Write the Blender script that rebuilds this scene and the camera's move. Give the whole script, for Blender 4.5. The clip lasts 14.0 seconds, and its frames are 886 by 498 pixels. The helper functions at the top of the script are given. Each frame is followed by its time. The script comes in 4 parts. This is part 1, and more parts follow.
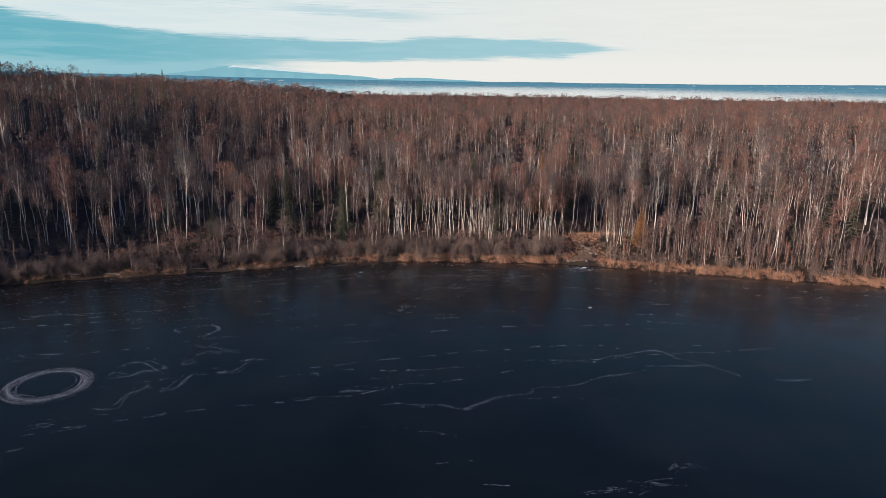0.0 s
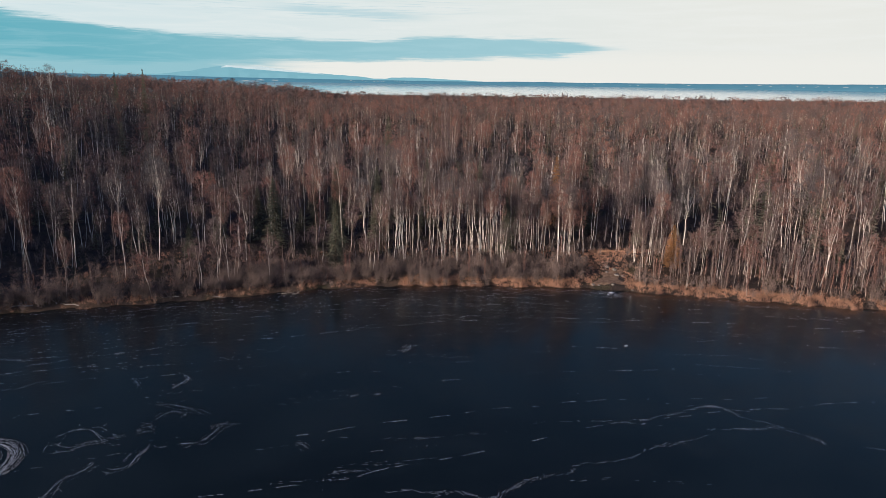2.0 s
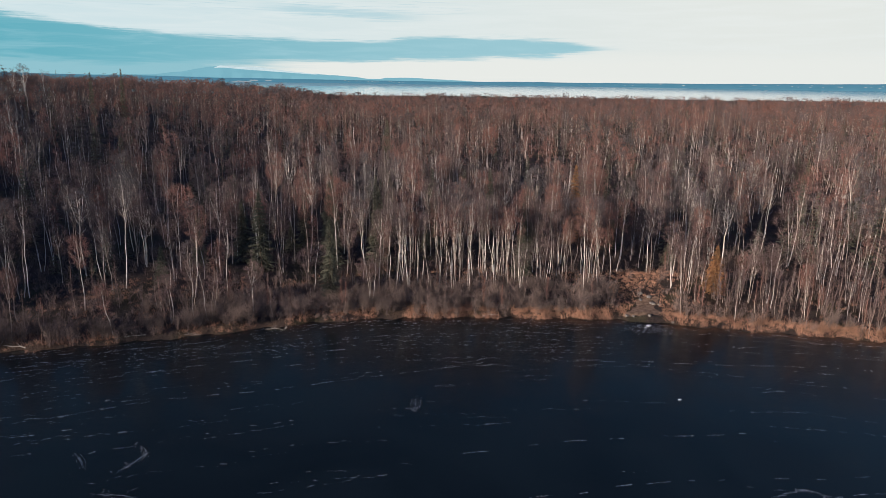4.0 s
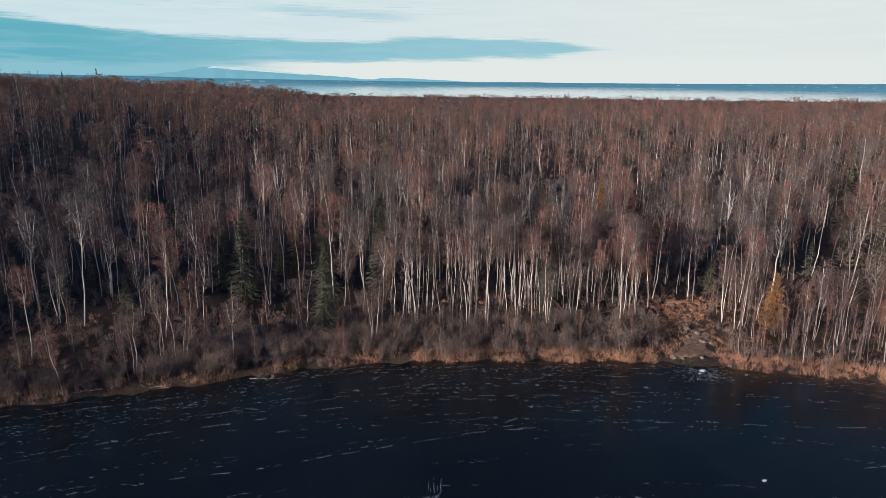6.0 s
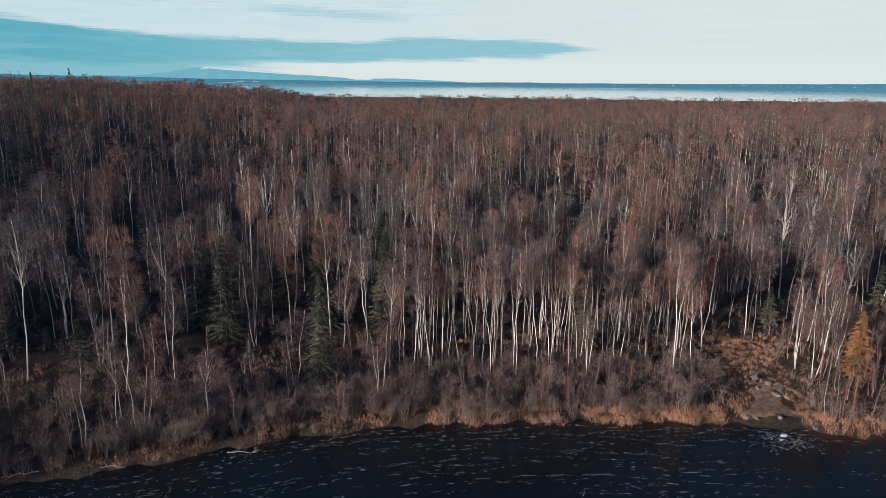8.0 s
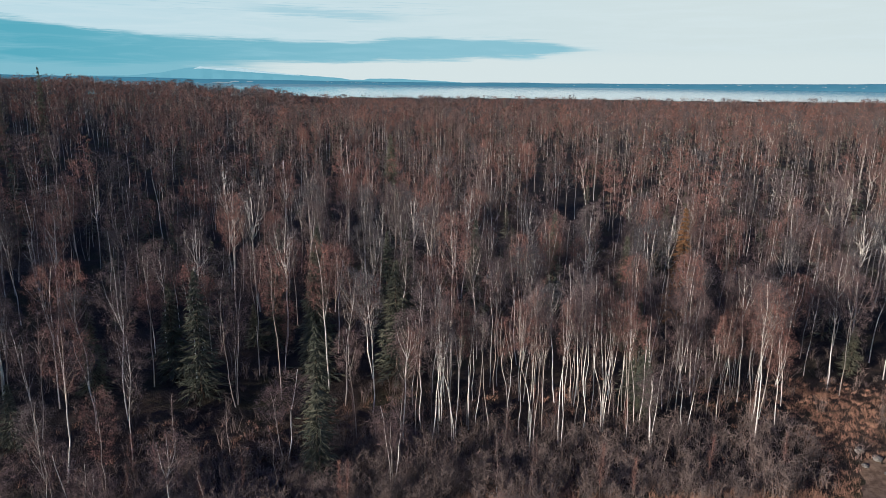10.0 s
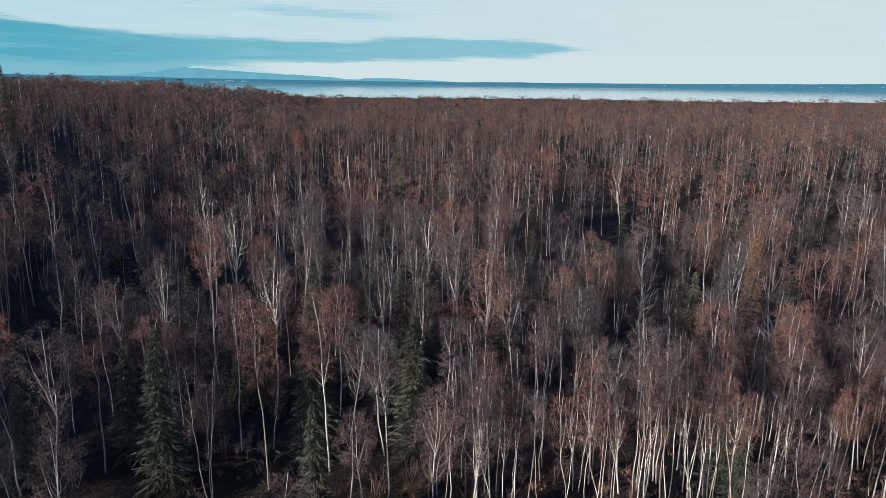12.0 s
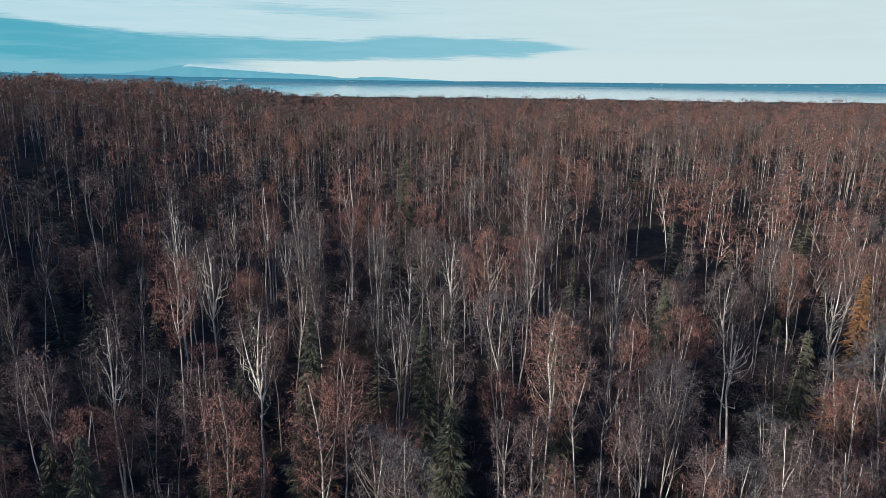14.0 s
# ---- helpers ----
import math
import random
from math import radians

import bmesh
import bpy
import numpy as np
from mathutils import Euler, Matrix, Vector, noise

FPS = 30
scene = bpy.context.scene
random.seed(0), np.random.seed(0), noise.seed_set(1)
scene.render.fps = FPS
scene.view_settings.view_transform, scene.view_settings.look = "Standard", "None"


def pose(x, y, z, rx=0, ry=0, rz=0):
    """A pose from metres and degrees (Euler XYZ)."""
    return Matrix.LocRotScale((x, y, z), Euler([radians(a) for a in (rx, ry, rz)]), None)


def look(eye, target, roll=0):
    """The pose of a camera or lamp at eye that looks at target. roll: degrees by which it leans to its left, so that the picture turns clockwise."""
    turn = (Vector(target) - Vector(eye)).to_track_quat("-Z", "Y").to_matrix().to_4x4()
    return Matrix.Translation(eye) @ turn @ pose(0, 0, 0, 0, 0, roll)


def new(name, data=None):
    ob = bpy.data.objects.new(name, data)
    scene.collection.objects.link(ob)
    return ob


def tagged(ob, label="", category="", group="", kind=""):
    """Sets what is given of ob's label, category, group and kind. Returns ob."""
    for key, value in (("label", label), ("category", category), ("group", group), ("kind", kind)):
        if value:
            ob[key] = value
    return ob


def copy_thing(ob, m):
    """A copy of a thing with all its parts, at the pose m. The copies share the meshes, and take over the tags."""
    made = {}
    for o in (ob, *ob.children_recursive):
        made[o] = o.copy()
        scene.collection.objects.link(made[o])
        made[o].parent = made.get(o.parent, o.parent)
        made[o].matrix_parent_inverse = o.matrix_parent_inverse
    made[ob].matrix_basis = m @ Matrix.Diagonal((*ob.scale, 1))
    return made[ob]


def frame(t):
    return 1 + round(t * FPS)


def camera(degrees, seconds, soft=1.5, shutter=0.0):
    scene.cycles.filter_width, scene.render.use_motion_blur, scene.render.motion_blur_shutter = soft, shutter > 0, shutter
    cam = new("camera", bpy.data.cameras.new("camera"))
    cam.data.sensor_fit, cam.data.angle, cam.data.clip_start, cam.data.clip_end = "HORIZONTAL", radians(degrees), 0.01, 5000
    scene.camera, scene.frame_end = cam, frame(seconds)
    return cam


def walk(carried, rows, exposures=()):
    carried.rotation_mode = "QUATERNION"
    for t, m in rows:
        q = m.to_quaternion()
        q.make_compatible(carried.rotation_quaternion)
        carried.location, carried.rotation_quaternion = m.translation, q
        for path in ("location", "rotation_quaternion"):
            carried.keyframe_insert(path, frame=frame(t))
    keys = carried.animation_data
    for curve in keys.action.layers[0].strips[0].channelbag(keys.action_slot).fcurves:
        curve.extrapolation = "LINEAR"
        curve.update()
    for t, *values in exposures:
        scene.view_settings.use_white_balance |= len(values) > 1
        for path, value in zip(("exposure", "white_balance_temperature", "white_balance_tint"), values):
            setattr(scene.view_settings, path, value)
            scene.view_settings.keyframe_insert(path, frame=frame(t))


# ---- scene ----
# camera: a drone that flies level over a frozen lake towards the wooded shore
# seconds, x, y, z in metres, yaw, pitch, roll in degrees
cam = camera(66.32, 14.0, 0.6)
ROWS = [
    (0.0, 0.000, 0.000, 35.000, 0.000, -13.901, 0.950),
    (1.0, -1.100, 8.237, 35.020, -0.214, -13.912, 0.916),
    (2.0, -2.242, 16.463, 35.029, -0.437, -13.912, 0.880),
    (3.0, -3.420, 24.681, 35.031, -0.665, -13.905, 0.843),
    (4.0, -4.629, 32.893, 35.028, -0.897, -13.892, 0.807),
    (5.0, -5.862, 41.103, 35.021, -1.131, -13.876, 0.774),
    (6.0, -7.115, 49.314, 35.012, -1.366, -13.858, 0.745),
    (7.0, -8.380, 57.530, 35.005, -1.599, -13.841, 0.722),
    (8.0, -9.654, 65.752, 35.001, -1.829, -13.826, 0.706),
    (9.0, -10.929, 73.985, 35.002, -2.053, -13.817, 0.698),
    (10.0, -12.199, 82.232, 35.010, -2.271, -13.814, 0.701),
    (11.0, -13.460, 90.495, 35.028, -2.479, -13.820, 0.715),
    (12.0, -14.706, 98.778, 35.058, -2.677, -13.837, 0.743),
    (13.0, -15.930, 107.084, 35.101, -2.862, -13.867, 0.785),
    (14.0, -17.127, 115.415, 35.161, -3.032, -13.912, 0.844),
]
walk(cam, [(t, pose(x, y, z, 90 + pitch, 0, yaw) @ pose(0, 0, 0, 0, 0, roll)) for t, x, y, z, yaw, pitch, roll in ROWS],
     [(0.0, 0.0, 6450, 12), (3.0, -0.02, 6350, 10), (6.0, -0.08, 6050, 7), (8.0, -0.13, 5880, 4), (11.0, -0.19, 5600, 1), (14.0, -0.20, 5500, -2)])

# ---- light ----
SUN_AZ, SUN_EL = radians(213.0), radians(11.0)   # the sun stands low, to the left and a little behind the flight
SUN_DIR = Vector((math.cos(SUN_AZ) * math.cos(SUN_EL), math.sin(SUN_AZ) * math.cos(SUN_EL), math.sin(SUN_EL)))
scene.view_settings.exposure = 0.0

sun_data = bpy.data.lights.new("sun", "SUN")
sun_data.energy, sun_data.angle, sun_data.color = 7.2, radians(0.6), (1.0, 0.80, 0.65)
sun = new("sun", sun_data)
sun.matrix_world = look((0, 0, 0), tuple(-SUN_DIR))


class Nodes:
    """Short hand for a node tree."""

    def __init__(self, tree):
        self.tree = tree
        self.tree.nodes.clear()

    def add(self, kind, **values):
        node = self.tree.nodes.new(kind)
        for key, value in values.items():
            if key == "op":
                node.operation = value
            elif key == "blend":
                node.blend_type, node.data_type = value, "RGBA"
        return node

    def link(self, a, b):
        self.tree.links.new(a, b)

    def put(self, socket, value):
        if hasattr(value, "links"):
            self.link(value, socket)
        else:
            socket.default_value = value

    def math(self, op, a, b=0.0, c=0.0, clamp=False):
        node = self.add("ShaderNodeMath", op=op)
        node.use_clamp = clamp
        for socket, value in zip(node.inputs, (a, b, c)):
            self.put(socket, value)
        return node.outputs[0]

    def span(self, value, a, b, c=0.0, d=1.0, smooth=True):
        node = self.add("ShaderNodeMapRange")
        node.interpolation_type = "SMOOTHSTEP" if smooth else "LINEAR"
        for n, v in enumerate((value, a, b, c, d)):
            self.put(node.inputs[n], v)
        return node.outputs[0]

    def mix(self, fac, a, b, blend="MIX"):
        node = self.add("ShaderNodeMix", blend=blend)
        self.put(node.inputs[0], fac)
        for socket, value in ((node.inputs[6], a), (node.inputs[7], b)):
            self.put(socket, value if hasattr(value, "links") else (*value, 1.0))
        return node.outputs[2]

    def noise(self, vector, scale, detail=3.0, rough=0.55, warp=0.0):
        node = self.add("ShaderNodeTexNoise")
        self.link(vector, node.inputs["Vector"])
        for key, value in (("Scale", scale), ("Detail", detail), ("Roughness", rough), ("Distortion", warp)):
            node.inputs[key].default_value = value
        return node.outputs[0]

    def scaled(self, vector, x, y, z):
        node = self.add("ShaderNodeVectorMath", op="MULTIPLY")
        self.link(vector, node.inputs[0])
        node.inputs[1].default_value = (x, y, z)
        return node.outputs[0]

    def place(self):
        return self.add("ShaderNodeNewGeometry").outputs["Position"]


def make_world():
    world = bpy.data.worlds.new("sky")
    scene.world = world
    world.use_nodes = True
    n = Nodes(world.node_tree)
    sky = n.add("ShaderNodeTexSky")
    sky.sky_type, sky.sun_disc = "NISHITA", False
    sky.sun_elevation, sky.sun_rotation = SUN_EL, radians(90) - SUN_AZ + radians(360)
    sky.air_density, sky.dust_density, sky.ozone_density = 1.0, 0.6, 2.0
    way = n.add("ShaderNodeTexCoord").outputs["Generated"]
    xyz = n.add("ShaderNodeSeparateXYZ")
    n.link(way, xyz.inputs[0])
    az = n.math("ARCTAN2", xyz.outputs[0], xyz.outputs[1])
    el = n.math("ARCSINE", xyz.outputs[2])
    clear = n.mix(1.0, sky.outputs[0], n.mix(n.span(el, 0.55, 1.0), (0.057, 0.074, 0.086), (0.092, 0.092, 0.200)), "MULTIPLY")
    flat = n.add("ShaderNodeCombineXYZ")
    n.put(flat.inputs[0], n.math("MULTIPLY", az, 5.0))
    n.put(flat.inputs[1], n.math("MULTIPLY", el, 60.0))
    wisp = n.noise(flat.outputs[0], 1.6, 6.0, 0.62, 0.5)
    fine = n.noise(n.scaled(flat.outputs[0], 1.0, 2.6, 1.0), 3.0, 5.0, 0.6, 0.3)
    ripple = n.math("MULTIPLY_ADD", n.math("SUBTRACT", wisp, 0.5), 0.022, n.math("MULTIPLY", n.math("SUBTRACT", fine, 0.5), 0.013))
    high = n.math("ADD", el, ripple)
    # a pale veil of high cloud, thinning upwards
    veil = n.mix(n.span(az, -0.55, 0.5), (0.66, 0.78, 0.79), (0.81, 0.82, 0.765))
    veil = n.mix(n.math("MULTIPLY", n.span(wisp, 0.35, 0.75), 0.35), veil, (0.88, 0.895, 0.86))
    low = n.mix(n.span(n.math('ADD', az, n.math('MULTIPLY', n.math('SUBTRACT', wisp, 0.5), 0.25)), -0.31, -0.17), (0.30, 0.55, 0.61), (0.85, 0.85, 0.79))
    veil = n.mix(n.span(high, 0.050, 0.024), veil, low)
    # a long teal-grey bank that narrows to the right
    middle = n.math("ADD", n.span(az, -0.65, -0.4, 0.053, 0.0385), n.span(az, -0.19, 0.14, 0.0, 0.0085))
    half = n.math("ADD", n.span(az, -0.65, -0.19, 0.030, 0.0155), n.span(az, 0.10, 0.25, 0.0, -0.0115))
    edge = n.math("SUBTRACT", half, n.math("ABSOLUTE", n.math("SUBTRACT", high, middle)))
    bank = n.math("MULTIPLY", n.span(edge, -0.0025, 0.006), n.span(az, 0.27, 0.20))
    teal = n.mix(n.span(az, -0.65, 0.15), (0.135, 0.435, 0.515), (0.35, 0.59, 0.645))
    streak = n.math("MULTIPLY", n.span(fine, 0.53, 0.68), n.math("MULTIPLY", n.span(high, 0.075, 0.10), n.span(az, 0.12, -0.05)))
    seen = n.mix(bank, veil, n.mix(n.math("MULTIPLY", n.span(wisp, 0.42, 0.75), 0.4), teal, (0.45, 0.68, 0.73)))
    seen = n.mix(n.math("MULTIPLY", streak, 0.45), seen, (0.42, 0.62, 0.68))
    # a small wisp above the bank
    tuft = n.math("SUBTRACT", 0.0065, n.math("ABSOLUTE", n.math("SUBTRACT", n.math("ADD", el, n.math("MULTIPLY", n.math("SUBTRACT", fine, 0.5), 0.03)), n.span(az, -0.25, 0.0, 0.094, 0.086))))
    tuft = n.math("MULTIPLY", n.span(tuft, -0.002, 0.005), n.math("MULTIPLY", n.span(az, -0.26, -0.18), n.span(az, 0.0, -0.08)))
    seen = n.mix(n.math("MULTIPLY", tuft, 0.6), seen, (0.40, 0.62, 0.68))
    thin = n.math("MULTIPLY", n.span(el, 0.34, 0.12), 1.0)
    colour = n.mix(thin, clear, seen)
    back = n.add("ShaderNodeBackground")
    n.put(back.inputs[0], colour)
    back.inputs[1].default_value = 1.0
    out = n.add("ShaderNodeOutputWorld")
    n.link(back.outputs[0], out.inputs[0])


make_world()


# ---- materials ----
def material(name, build, rough=0.8, bump=None, spec=0.3, glow=None, ior=1.45):
    """A node material; build(n, place) gives the base colour, bump(n, place) a height and its depth in metres."""
    m = bpy.data.materials.new(name)
    m.use_nodes = True
    n = Nodes(m.node_tree)
    shader = n.add("ShaderNodeBsdfPrincipled")
    place = n.place()
    n.put(shader.inputs["Base Color"], build(n, place))
    n.put(shader.inputs["Roughness"], rough(n, place) if callable(rough) else rough)
    shader.inputs["Specular IOR Level"].default_value = spec
    shader.inputs["IOR"].default_value = ior
    if bump:
        height, depth = bump(n, place)
        node = n.add("ShaderNodeBump")
        node.inputs["Distance"].default_value = depth
        n.link(height, node.inputs["Height"])
        n.link(node.outputs[0], shader.inputs["Normal"])
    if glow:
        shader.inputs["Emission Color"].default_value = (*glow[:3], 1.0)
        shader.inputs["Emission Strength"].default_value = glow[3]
    out = n.add("ShaderNodeOutputMaterial")
    n.link(shader.outputs[0], out.inputs[0])
    return m


def ground_colour(n, place):
    big, mid, fine = n.noise(place, 0.07, 4), n.noise(place, 0.6, 5, 0.65), n.noise(place, 5.0, 4, 0.7)
    litter = n.mix(n.span(mid, 0.35, 0.65), (0.030, 0.025, 0.023), (0.072, 0.052, 0.042))
    dry = n.mix(n.span(fine, 0.3, 0.7), (0.062, 0.043, 0.032), (0.125, 0.083, 0.056))
    moss = n.mix(n.span(fine, 0.3, 0.7), (0.035, 0.035, 0.018), (0.07, 0.062, 0.03))
    colour = n.mix(n.span(big, 0.48, 0.62), litter, dry)
    return n.mix(n.math("MULTIPLY", n.span(n.noise(place, 0.13, 4), 0.5, 0.66), 0.8), colour, moss)


def ice_colour(n, place):
    cloudy = n.noise(place, 0.05, 4, 0.6, 0.6)
    fine = n.noise(place, 0.9, 5, 0.7)
    colour = n.mix(n.span(cloudy, 0.35, 0.7), (0.0042, 0.0066, 0.0080), (0.0080, 0.0128, 0.0150))
    return n.mix(n.math("MULTIPLY", n.span(fine, 0.60, 0.80), 0.5), colour, (0.03, 0.036, 0.042))


def bark_colour(n, place):
    band = n.noise(n.scaled(place, 2.0, 2.0, 9.0), 1.4, 4, 0.7)
    patch = n.noise(place, 0.9, 3)
    tree = n.noise(n.scaled(place, 1.0, 1.0, 0.03), 0.45, 2)
    white = n.mix(n.span(tree, 0.45, 0.58), (0.76, 0.73, 0.68), (0.38, 0.335, 0.30))
    white = n.mix(n.span(patch, 0.55, 0.75), white, (0.36, 0.29, 0.22))
    return n.mix(n.span(band, 0.58, 0.66), white, (0.06, 0.05, 0.045))


def limb_colour(n, place):
    tree = n.noise(n.scaled(place, 1.0, 1.0, 0.1), 0.3, 2)
    mid = n.noise(place, 1.7, 3)
    pale = n.mix(n.span(tree, 0.42, 0.62), (0.24, 0.185, 0.15), (0.60, 0.54, 0.48))
    return n.mix(n.span(mid, 0.50, 0.80), pale, (0.15, 0.105, 0.085))


def twigs_of(dark, light):
    """Fine twigs: each sliver a little different, and trees and stands of trees redder or greyer."""
    def build(n, place):
        stand, tree = n.noise(place, 0.05, 3), n.noise(n.scaled(place, 1.0, 1.0, 0.25), 0.23, 2)
        alone = n.math("POWER", n.add("ShaderNodeNewGeometry").outputs["Random Per Island"], 1.6)
        colour = n.mix(alone, dark, light)
        colour = n.mix(n.span(tree, 0.40, 0.62, 0.0, 0.45), colour, (0.050, 0.045, 0.047))
        return n.mix(n.span(stand, 0.42, 0.62, 0.0, 0.25), colour, (0.225, 0.12, 0.095))
    return build


def needle_colour(n, place):
    tree = n.noise(n.scaled(place, 1.0, 1.0, 0.3), 0.2, 2)
    alone = n.add("ShaderNodeNewGeometry").outputs["Random Per Island"]
    green = n.mix(n.span(tree, 0.4, 0.65), (0.074, 0.090, 0.070), (0.138, 0.136, 0.092))
    return n.mix(n.math("MULTIPLY", alone, 0.6), green, (0.15, 0.132, 0.092))


def speckled(dark, light, scale):
    return lambda n, place: n.mix(n.span(n.noise(place, scale, 5, 0.65), 0.35, 0.65), dark, light)


def tufted(dark, light, scale):
    def build(n, place):
        alone = n.add("ShaderNodeNewGeometry").outputs["Random Per Island"]
        return n.mix(n.math("MULTIPLY", alone, 0.5), n.mix(n.span(n.noise(place, scale, 3), 0.35, 0.65), dark, light), light)
    return build


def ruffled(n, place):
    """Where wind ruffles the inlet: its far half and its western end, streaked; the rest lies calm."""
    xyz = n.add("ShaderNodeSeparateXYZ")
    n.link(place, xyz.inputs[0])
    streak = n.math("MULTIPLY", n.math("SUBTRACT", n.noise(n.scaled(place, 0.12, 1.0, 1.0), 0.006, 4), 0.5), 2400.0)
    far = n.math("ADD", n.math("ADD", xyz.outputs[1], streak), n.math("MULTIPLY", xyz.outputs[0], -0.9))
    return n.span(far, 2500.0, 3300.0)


GROUND = material("forest_floor", ground_colour, 0.95, lambda n, p: (n.noise(p, 2.5, 6, 0.7), 0.5))
ICE = material("black_ice", ice_colour, lambda n, p: n.span(n.noise(p, 0.12, 4, 0.6), 0.35, 0.7, 0.16, 0.27), lambda n, p: (n.noise(p, 0.35, 3), 0.004), 0.5, None, 1.31)
FROST = material("white_frost", speckled((0.48, 0.51, 0.54), (0.86, 0.88, 0.90), 3.0), 0.8)
THIN_FROST = material("thin_frost", speckled((0.22, 0.25, 0.28), (0.56, 0.60, 0.63), 3.0), 0.7)
# the calm part's paler base stands in for mirrored sky; roughness follows the wind
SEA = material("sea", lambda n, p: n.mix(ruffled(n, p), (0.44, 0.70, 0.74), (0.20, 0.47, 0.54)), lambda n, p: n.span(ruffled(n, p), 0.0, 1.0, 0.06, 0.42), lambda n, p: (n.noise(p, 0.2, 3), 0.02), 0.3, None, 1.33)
# the far land glows faintly: aerial haze is put into its colour
HAZED_LAND = material("far_land", speckled((0.010, 0.022, 0.030), (0.020, 0.038, 0.048), 0.012), 1.0, None, 0.0, (0.085, 0.235, 0.325, 0.92))
HAZED_HILL = material("far_mountain", speckled((0.012, 0.024, 0.030), (0.022, 0.038, 0.044), 0.01), 1.0, None, 0.0, (0.215, 0.465, 0.545, 0.95))
CLOUD_CAP = material("far_snow", speckled((0.08, 0.09, 0.095), (0.14, 0.15, 0.155), 0.05), 0.9, None, 0.0, (0.60, 0.73, 0.745, 0.9))
HAZED_BLUFF = material("far_bluff", speckled((0.20, 0.22, 0.23), (0.32, 0.34, 0.34), 0.05), 0.9, None, 0.0, (0.5, 0.62, 0.66, 0.35))
BARK = material("birch_bark", bark_colour, 0.7)
WHITE_BARK = material("white_birch_bark", speckled((0.44, 0.40, 0.36), (0.72, 0.69, 0.64), 1.6), 0.65)
LIMB = material("birch_limb", limb_colour, 0.75)
TWIG = material("brown_twig", twigs_of((0.065, 0.055, 0.058), (0.275, 0.195, 0.184)), 0.7, None, 0.35)
RUST_TWIG = material("rusty_twig", twigs_of((0.115, 0.066, 0.057), (0.41, 0.204, 0.160)), 0.7, None, 0.35)
GREY_TWIG = material("grey_twig", twigs_of((0.050, 0.048, 0.053), (0.23, 0.21, 0.21)), 0.7, None, 0.35)
TWIG_HAZE = material("brown_twig_haze", twigs_of((0.105, 0.075, 0.070), (0.195, 0.130, 0.114)), 0.7, None, 0.35)
RUST_HAZE = material("rusty_twig_haze", twigs_of((0.170, 0.088, 0.070), (0.310, 0.148, 0.112)), 0.7, None, 0.35)
GREY_HAZE = material("grey_twig_haze", twigs_of((0.068, 0.065, 0.069), (0.125, 0.115, 0.116)), 0.7, None, 0.35)
GREY_WOOD = material("weathered_wood", speckled((0.26, 0.23, 0.20), (0.50, 0.46, 0.41), 4.0), 0.8)
SPRUCE_BARK = material("spruce_bark", speckled((0.06, 0.045, 0.035), (0.15, 0.11, 0.085), 6.0), 0.9)
NEEDLES = material("spruce_needles", needle_colour, 0.75)
# needles for two spruces, with warm sunlight put into the colour
SUNLIT_NEEDLES = material("yellowed_needles", tufted((0.17, 0.105, 0.055), (0.30, 0.155, 0.075), 0.4), 0.75)
BRUSH = material("alder_twig", tufted((0.078, 0.062, 0.058), (0.225, 0.17, 0.15), 0.25), 0.8)
GRASS = material("dry_grass", tufted((0.21, 0.12, 0.086), (0.46, 0.265, 0.18), 0.3), 0.8)
EARTH = material("bare_earth", speckled((0.13, 0.085, 0.056), (0.25, 0.17, 0.115), 1.6), 0.95, lambda n, p: (n.noise(p, 6.0, 5), 0.05))
STONE = material("grey_stone", speckled((0.10, 0.09, 0.08), (0.26, 0.24, 0.215), 5.0), 0.85, lambda n, p: (n.noise(p, 9.0, 5), 0.03))
FLOE = material("snowy_ice", speckled((0.62, 0.68, 0.72), (0.82, 0.85, 0.87), 4.0), 0.6)


# ---- mesh helpers ----
def mesh_of(name, verts, faces, mats, slots=None, smooth=False):
    """A mesh from arrays of places and triangles."""
    me = bpy.data.meshes.new(name)
    verts, faces = np.asarray(verts, np.float32), np.asarray(faces, np.int32)
    me.vertices.add(len(verts))
    me.vertices.foreach_set("co", verts.ravel())
    me.loops.add(faces.size)
    me.loops.foreach_set("vertex_index", faces.ravel())
    me.polygons.add(len(faces))
    me.polygons.foreach_set("loop_start", np.arange(0, faces.size, 3, dtype=np.int32))
    if slots is not None:
        me.polygons.foreach_set("material_index", np.asarray(slots, np.int32))
    me.polygons.foreach_set("use_smooth", np.full(len(faces), smooth))
    for m in mats:
        me.materials.append(m)
    me.update(calc_edges=True)
    return me


def part_of(name, verts, faces, mat, parent=None, label="", smooth=False):
    ob = new(name, mesh_of(name, verts, faces, [mat], None, smooth))
    ob.parent = parent
    return tagged(ob, label)


def joined(pieces):
    """One pair of arrays out of many."""
    verts, faces, at = [], [], 0
    for v, f in pieces:
        if len(v):
            verts.append(v)
            faces.append(f + at)
            at += len(v)
    return (np.concatenate(verts), np.concatenate(faces)) if verts else (np.zeros((0, 3)), np.zeros((0, 3), int))


